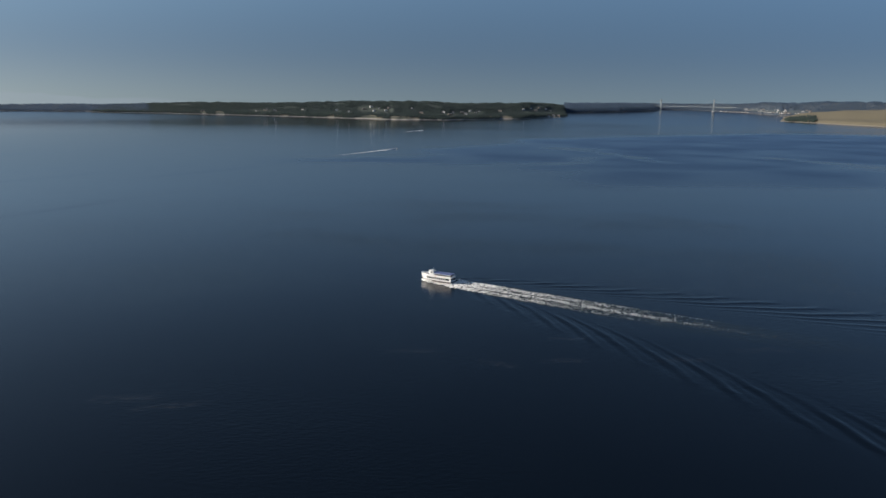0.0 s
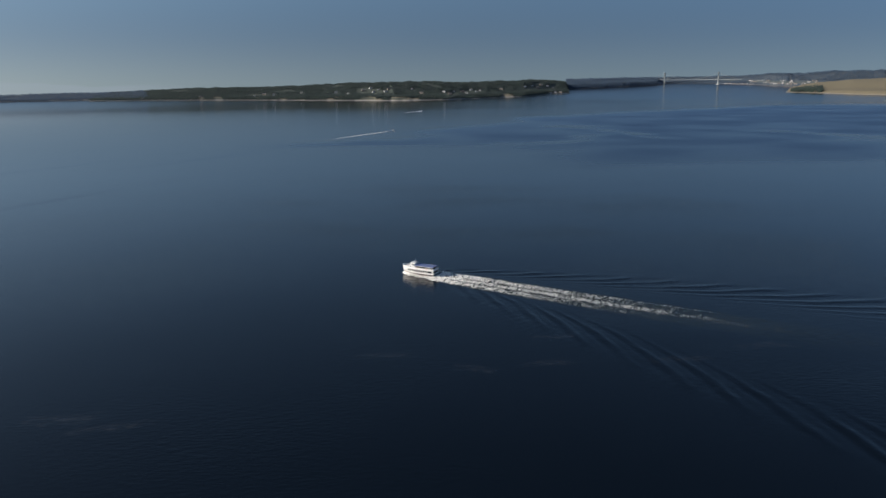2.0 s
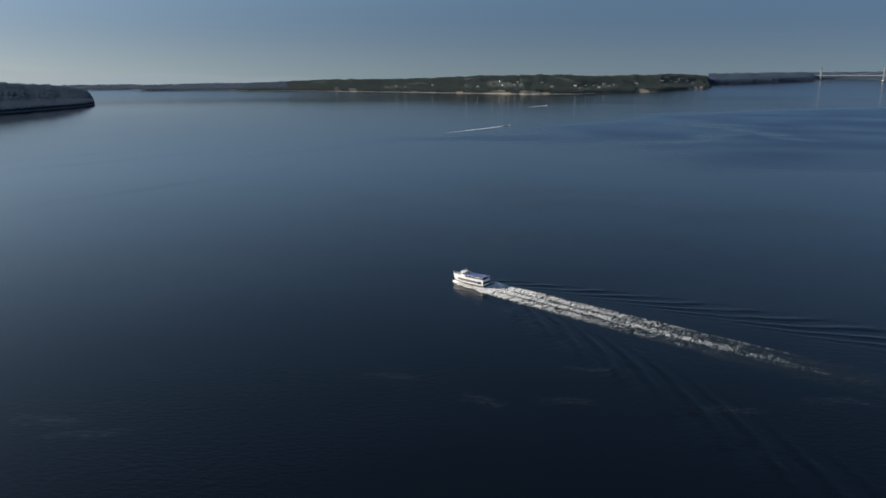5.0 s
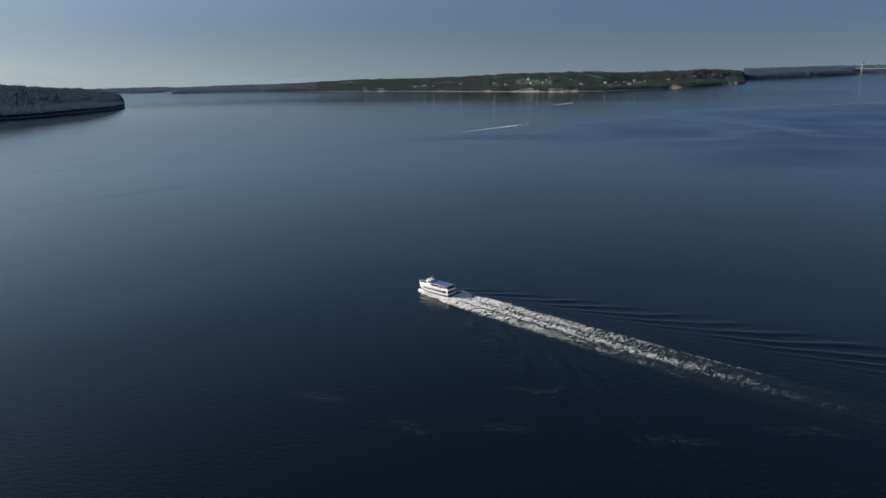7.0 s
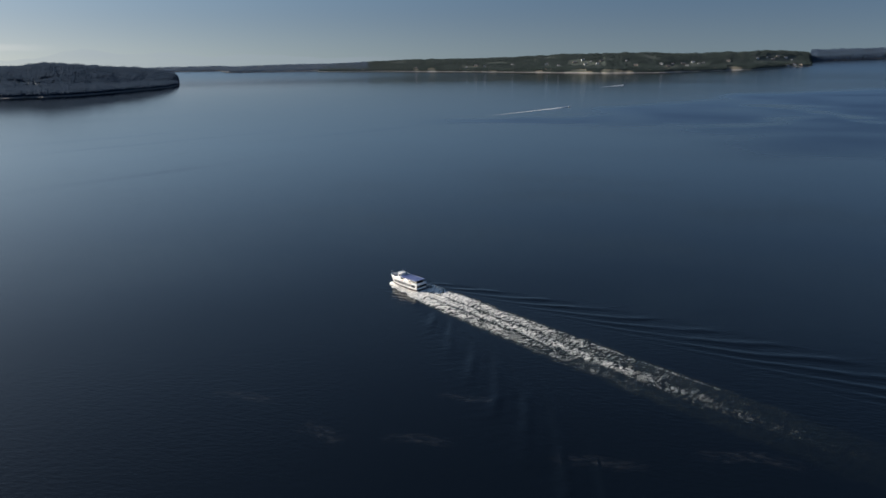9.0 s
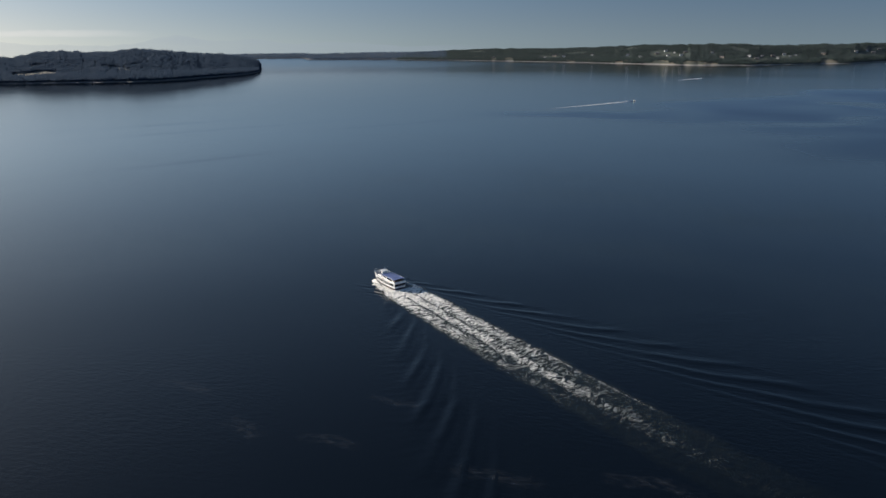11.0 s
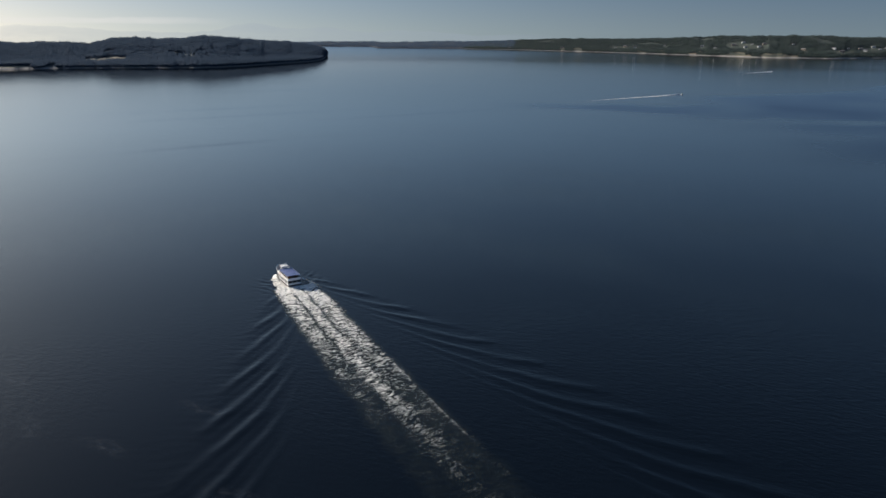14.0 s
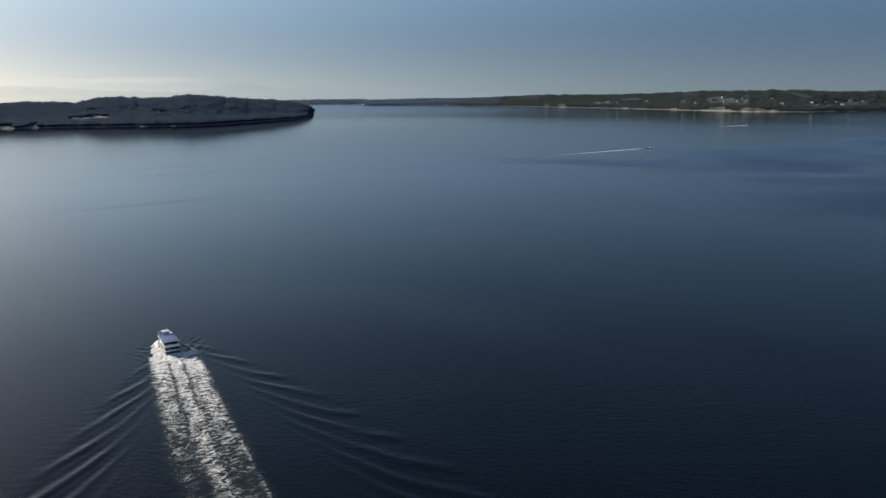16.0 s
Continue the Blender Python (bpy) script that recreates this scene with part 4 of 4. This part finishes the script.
            for y in (0.7, 2.35):
                P("bench_leg", box(x + 0.1, x + 0.35, *sorted((sgn * y, sgn * (y + 0.06))), 3.1, 3.50), STEEL, bench)
    bm = bmesh.new()
    n = 12
    for zo in (0.0, -0.09):
        for x in (0.5, 11.6):
            for i in range(n + 1):
                y = -2.92 + 5.84 * i / n
                bm.verts.new((x, y, 4.86 + zo + 0.16 * (1 - (y / 2.92) ** 2)))
    bm.verts.ensure_lookup_table()
    v, m1 = bm.verts, n + 1
    for i in range(n):
        bm.faces.new((v[i], v[i + 1], v[m1 + i + 1], v[m1 + i]))
        bm.faces.new((v[2 * m1 + i], v[3 * m1 + i], v[3 * m1 + i + 1], v[2 * m1 + i + 1]))
        bm.faces.new((v[i], v[2 * m1 + i], v[2 * m1 + i + 1], v[i + 1]))
        bm.faces.new((v[m1 + i], v[m1 + i + 1], v[3 * m1 + i + 1], v[3 * m1 + i]))
    for i in (0, n):
        bm.faces.new((v[i], v[m1 + i], v[3 * m1 + i], v[2 * m1 + i]))
    P("canopy", bm, ROOF_BLUE, label="blue-grey cambered canopy roof")
    for x in (2.6, 4.8, 7.0, 9.2):
        P("canopy_rib", tube([(x, -2.92 + 5.84 * i / 8, 4.875 + 0.16 * (1 - (-1 + i / 4) ** 2)) for i in range(9)], 0.03, 5), ROOF_BLUE)
    for y in (-2.94, 2.94):
        P("canopy_edge", box(0.45, 11.65, y - 0.03, y + 0.03, 4.74, 4.88, 0.015), WHITE)
    # pilothouse
    pil = [(12.0, 1.35), (13.9, 1.35), (14.75, 0.85)]
    house = P("pilothouse", prism(pil + [(x, -y) for x, y in reversed(pil)], 3.1, 5.75), WHITE)
    for sgn in (1, -1):
        P("pilothouse_window", box(12.25, 12.95, *sorted((sgn * 1.34, sgn * 1.375)), 4.55, 5.3, 0.01), GLASS, house)
        P("pilothouse_window", box(13.1, 13.75, *sorted((sgn * 1.34, sgn * 1.375)), 4.55, 5.3, 0.01), GLASS, house)
    for y0, y1 in ((-0.78, -0.29), (-0.24, 0.24), (0.29, 0.78)):
        P("windscreen", box(14.735, 14.78, y0, y1, 4.55, 5.35, 0.01), GLASS, house)
    P("pilothouse_roof", prism([(11.8, 1.55), (14.1, 1.55), (15.1, 0.95), (15.1, -0.95), (14.1, -1.55), (11.8, -1.55)], 5.76, 5.90), WHITE, house)
    mast = P("mast", tube([(12.7, 0, 5.9), (12.4, 0, 7.7)], 0.09, 8, taper=0.5), WHITE)
    P("yardarm", tube([(12.5, -0.8, 7.0), (12.5, 0.8, 7.0)], 0.035, 6), WHITE, mast)
    P("radar", box(12.85, 13.05, -0.7, 0.7, 6.42, 6.58, 0.05), WHITE, mast)
    P("radar_bracket", box(12.6, 13.0, -0.12, 0.12, 6.22, 6.42, 0.02), WHITE, mast)
    for y in (-0.9, 0.9):
        P("antenna", tube([(12.2, y, 5.9), (12.1, y, 7.6)], 0.015, 5), WHITE)
        P("exhaust_stack", tube([(11.6, y * 2.2, 3.1), (11.6, y * 2.2, 5.7)], 0.15, 10), WHITE)
    for x in (12.3, 13.6):
        P("life_raft", tube([(x, -2.2, 3.42), (x + 0.9, -2.2, 3.42)], 0.28, 10), WHITE, label="white life raft canister")
        P("life_raft", tube([(x, 2.2, 3.42), (x + 0.9, 2.2, 3.42)], 0.28, 10), WHITE, label="white life raft canister")
    for x in (4.0, 9.3):
        for sgn in (1, -1):
            P("life_ring", tube([(x + 0.28 * math.cos(a), sgn * 3.2, 3.5 + 0.28 * math.sin(a)) for a in [i * 6.2832 / 12 for i in range(13)]], 0.05, 6), ORANGE)
    P("anchor_winch", box(17.4, 18.0, -0.35, 0.35, 3.1, 3.55, 0.08), STEEL)
    P("deck_hatch", box(16.0, 16.8, -0.4, 0.4, 3.1, 3.25, 0.03), WHITE)
    P("jack_staff", tube([(20.0, 0, 4.0), (20.1, 0, 5.3)], 0.025, 5), WHITE)
    return ferry


build_ferry()


# ---- motorboats ----
def build_motorboat():
    boat = new("motorboat")
    tagged(boat, "small white speedboat planing across the sound", "motorboat", group="speedboats on the sound")
    st = [(-4.2, 1.35, 0.9), (-1.0, 1.45, 0.95), (1.8, 1.2, 1.1), (3.6, 0.6, 1.3), (4.5, 0.05, 1.45)]
    bm = bmesh.new()
    rings = []
    for x, half, sh in st:
        rings.append([bm.verts.new(q) for q in ((x, 0, -0.35 + max(0, x) * 0.12), (x, half * 0.8, 0.1 + max(0, x) * 0.1), (x, half, sh), (x, half - 0.12 * (half > 0.2), sh), (x, -half + 0.12 * (half > 0.2), sh), (x, -half, sh), (x, -half * 0.8, 0.1 + max(0, x) * 0.1))])
    for a, b in zip(rings, rings[1:]):
        for i in range(7):
            bm.faces.new((a[i], a[(i + 1) % 7], b[(i + 1) % 7], b[i]))
    bm.faces.new(rings[0])
    bm.faces.new(rings[-1][::-1])
    part("hull", bm, WHITE, boat)
    part("cabin", prism([(-0.8, 1.0), (1.4, 0.9), (2.3, 0.5), (2.3, -0.5), (1.4, -0.9), (-0.8, -1.0)], 0.9, [1.95, 1.9, 1.35, 1.35, 1.9, 1.95]), WHITE, boat)
    part("windscreen", box(-0.5, 1.2, -0.98, 0.98, 1.45, 1.8, 0.02), GLASS, boat)
    part("hardtop", box(-1.6, 1.3, -1.05, 1.05, 2.0, 2.1, 0.03), WHITE, boat)
    part("outboard_motor", box(-4.75, -4.2, -0.3, 0.3, 0.2, 1.35, 0.1), RUBBER, boat)
    return boat


def spray_material():
    m, nt, b = material("white_spray")
    b.inputs["Base Color"].default_value = (0.9, 0.9, 0.9, 1)
    b.inputs["Roughness"].default_value = 0.8
    torn = math_node(nt, "MULTIPLY", math_node(nt, "SUBTRACT", noise_tex(nt, 0.6, 4, 0.6, stretch=(0.5, 1.0, 1.0, 0)), 0.5), 1.2)
    nt.links.new(math_node(nt, "ADD", torn, attr(nt, "cover"), True), b.inputs["Alpha"])
    return m


SPRAY = spray_material()


def motorboat_wake(at, bearing, length, width):
    """A narrow streak of foam behind a speedboat."""
    s, w = np.meshgrid(np.linspace(0, 1, 160), np.linspace(-1, 1, 9), indexing="ij")
    half = 0.9 + width * np.clip(s * 6, 0, 1)
    p = np.stack((-4 - s * length, w * half, 0.2 + 1.3 * (1 - s) ** 6 * (1 - w * w)), -1).reshape(-1, 3)
    me = mesh_of("motorboat_wake", p, grid_faces(*s.shape), True)
    attribute(me, "cover", 1.45 - 1.30 * s - 0.4 * w * w)
    attribute(me, "green", 0.0 * s)
    me.materials.append(SPRAY)
    ob = new("motorboat_wake", me)
    ob.matrix_world = pose(*at, 0, 0, 90 + bearing)
    return tagged(ob, "thin white wake trailing behind a speedboat", "wake", kind="stuff")


first = build_motorboat()
first.matrix_world = pose(-80, 1120, 0, 0, -3, 90 - 26)
motorboat_wake((-80, 1120, 0), -26, 240, 2.4)
second = copy_thing(first, pose(-35, 2050, 0, 0, -3, 90 - 24))
motorboat_wake((-35, 2050, 0), -24, 150, 3.4)


# ---- bridge ----
def folded_part(name, bm, mat, parent, label=""):
    ob = part(name, bm, mat, parent, label)
    co = np.zeros(len(ob.data.vertices) * 3)
    ob.data.vertices.foreach_get("co", co)
    ob.data.vertices.foreach_set("co", fold(co, np.full(len(co) // 3, 9700.0)).ravel())
    ob.data.update()
    return ob


def build_bridge():
    bridge = new("suspension_bridge")
    tagged(bridge, "pale green twin-tower suspension bridge across the strait", "bridge")
    a, b = Vector(shore(-16.65, 9900.0)), Vector(shore(-20.42, 9500.0))
    way = (b - a).normalized()
    side = Vector((-way.y, way.x, 0))
    span = (b - a).length
    deck = 62.0
    for base in (a, b):
        tower = new("tower")
        tower.parent = bridge
        for s in (-9, 9):
            c = base + side * s
            folded_part("tower_leg", prism([(c.x + dx * way.x + dy * side.x, c.y + dx * way.y + dy * side.y) for dx, dy in ((-4, -3), (4, -3), (4, 3), (-4, 3))], -2.0, 150.0), BRIDGE_PAINT, tower)
        for z in (48, 92, 120, 144):
            p0, p1 = base - side * 9, base + side * 9
            folded_part("cross_strut", tube([(p0.x, p0.y, z), (p1.x, p1.y, z)], 3.2, 6), BRIDGE_PAINT, tower)
        folded_part("pier", prism([(base.x + dx * way.x + dy * side.x, base.y + dx * way.y + dy * side.y) for dx, dy in ((-11, -18), (11, -18), (11, 18), (-11, 18))], -2.0, 9.0), CONCRETE, tower)
    e0, e1 = a - way * span * 0.40, b + way * span * 0.40
    n = 40
    for s in (-9, 9):
        pts = []
        for i in range(n + 1):
            f = -0.40 + 1.80 * i / n
            if f < 0:
                z = deck + (148 - deck) * (1 + f / 0.40) ** 1.6
            elif f > 1:
                z = deck + (148 - deck) * (1 - (f - 1) / 0.40) ** 1.6
            else:
                z = deck + 6 + (142 - deck) * (2 * f - 1) ** 2
            q = a + way * span * f + side * s
            pts.append((q.x, q.y, z))
        folded_part("main_cable", tube(pts, 0.45, 6), BRIDGE_PAINT, bridge)
        for q in pts[1:-1]:
            if q[2] > deck + 8:
                folded_part("hanger", tube([(q[0], q[1], deck), (q[0], q[1], q[2])], 0.35, 4), BRIDGE_PAINT, bridge)
    bm = bmesh.new()
    steps = 24
    rows = []
    for i in range(steps + 1):
        q = e0 + (e1 - e0) * i / steps
        rows.append([bm.verts.new((q.x + side.x * s, q.y + side.y * s, z)) for s, z in ((-12, deck - 3), (12, deck - 3), (12, deck + 1), (-12, deck + 1))])
    for r0, r1 in zip(rows, rows[1:]):
        for k in range(4):
            bm.faces.new((r0[k], r0[(k + 1) % 4], r1[(k + 1) % 4], r1[k]))
    bm.faces.new(rows[0])
    bm.faces.new(rows[-1])
    folded_part("deck", bm, BRIDGE_PAINT, bridge)


build_bridge()


# ---- houses on the shores ----
PLASTER = painted("pale_house_paint", (0.70, 0.68, 0.64), 0.7, dirt=0.15, scale=0.1)
BROWN_WALL = painted("brown_house_paint", (0.34, 0.28, 0.22), 0.7, dirt=0.2, scale=0.1)
SHINGLE = painted("grey_shingles", (0.20, 0.19, 0.19), 0.85, dirt=0.3, scale=0.2)


def build_house(name, length, depth, storeys, wall, label, group):
    house = new(name)
    tagged(house, label, "house", group=group)
    h = 2.9 * storeys
    part("wall", box(-length / 2, length / 2, -depth / 2, depth / 2, -3.0, h), wall, house)
    bm = bmesh.new()
    over, rise = 0.7, depth * 0.28
    a = [bm.verts.new(q) for q in ((-length / 2 - over, -depth / 2 - over, h), (length / 2 + over, -depth / 2 - over, h), (length / 2 + over, depth / 2 + over, h), (-length / 2 - over, depth / 2 + over, h), (-length / 2 - over, 0, h + rise), (length / 2 + over, 0, h + rise))]
    for q in ((0, 1, 5, 4), (2, 3, 4, 5), (0, 4, 3), (1, 2, 5), (3, 2, 1, 0)):
        bm.faces.new([a[i] for i in q])
    roof = part("roof", bm, SHINGLE, house)
    part("chimney", box(length * 0.2, length * 0.2 + 0.9, 0.4, 1.3, h, h + rise + 1.2), BROWN_WALL, roof)
    for s in range(storeys):
        for i in range(max(2, int(length / 3.6))):
            x = -length / 2 + 1.2 + i * 3.5
            part("window", box(x, x + 1.9, -depth / 2 - 0.06, -depth / 2 + 0.02, s * 2.9 + 0.7, s * 2.9 + 2.2), GLASS, house)
    return house


def place_houses(land, spots, protos, turn_seed):
    """Each spot: bearing and k on the land; the front of the house looks over the water."""
    r = np.random.default_rng(turn_seed)
    for i, (b, k) in enumerate(spots):
        d, z = land.at(np.array([float(b)]), np.array([float(k)]))
        p = shore(float(b), d[0], z[0])
        q = fold(p, land.edge_at(np.array([float(b)])))[0]
        size = np.linalg.norm(q - MID) / np.linalg.norm(p - MID)
        ob = copy_thing(protos[i % len(protos)], pose(*q, 0, 0, float(b) + r.uniform(-25, 25)))
        ob.scale = (size,) * 3


protos = [build_house("house", 15, 10, 2, PLASTER, "white two-storey house above the shore", "houses on the bluff"),
          build_house("house", 11, 9, 1, PLASTER, "small pale house above the shore", "houses on the bluff"),
          build_house("house", 19, 10, 2, BROWN_WALL, "long brown house among the trees", "houses on the bluff")]
place_houses(BLUFF, BLUFF_HOUSES, protos, 9)
place_houses(TOWN, TOWN_HOUSES, protos, 11)
place_houses(TOWN, [(-20.95 - 1.9 * i / 15, 0.022 + 0.008 * rs.uniform()) for i in range(16)], protos, 12)
place_houses(ISLE, [(59.2, 0.10), (57.4, 0.13), (61.5, 0.12)], protos, 13)
place_houses(FAR_WEST, [(23.0 + 0.5 * i, 0.05) for i in range(4)], protos, 14)
for proto in protos:
    for o in (*proto.children_recursive, proto):
        bpy.data.objects.remove(o)


# ---- drifting foam ----
def thin_foam_material():
    m, nt, b = material("thin_foam")
    b.inputs["Base Color"].default_value = (0.68, 0.74, 0.82, 1)
    torn = ramp(nt, noise_tex(nt, 0.45, 5, 0.65, stretch=(0.5, 1.2, 1.0, 0)), ((0.42, 0.0), (0.72, 1.0)))
    nt.links.new(math_node(nt, "MULTIPLY", torn, attr(nt, "cover"), True), b.inputs["Alpha"])
    return m


THIN_FOAM = thin_foam_material()


def foam_patch(x, y, length, width, turn, seed):
    s, w = np.meshgrid(np.linspace(-1, 1, 40), np.linspace(-1, 1, 16), indexing="ij")
    bend = 0.25 * length * wave_noise(s * 0.5, s * 0, seed, 2)
    p = np.stack((s * length, w * width + bend * 0.4, np.full_like(s, 0.1)), -1).reshape(-1, 3)
    me = mesh_of("drifting_foam", p, grid_faces(*s.shape), True)
    soft = np.clip(1 - s * s, 0, 1) * np.clip(1 - w * w, 0, 1)
    attribute(me, "cover", soft * np.clip(0.032 + 0.04 * wave_noise(s * 2, w, seed + 1, 3), 0, 1))
    attribute(me, "green", soft * 0.05)
    me.materials.append(THIN_FOAM)
    ob = new("drifting_foam", me)
    ob.matrix_world = pose(x, y, 0, 0, 0, turn)
    tagged(ob, "thin pale streak of drifting foam", "foam", kind="stuff")


for i, (x, y, length, width, turn) in enumerate(((-116, -160, 9, 3.0, 10), (-99, -167, 10, 2.0, 15), (-20, -112, 8, 2.0, 0), (13, -126, 6, 2.6, -20), (40, -122, 7, 2.0, 5), (88, -120, 9, 2.2, 10), (126, -108, 9, 2.2, 0), (47, -95, 7, 1.6, 4))):
    foam_patch(x, y, length * 1.5, width * 1.5, turn, 300 + i)
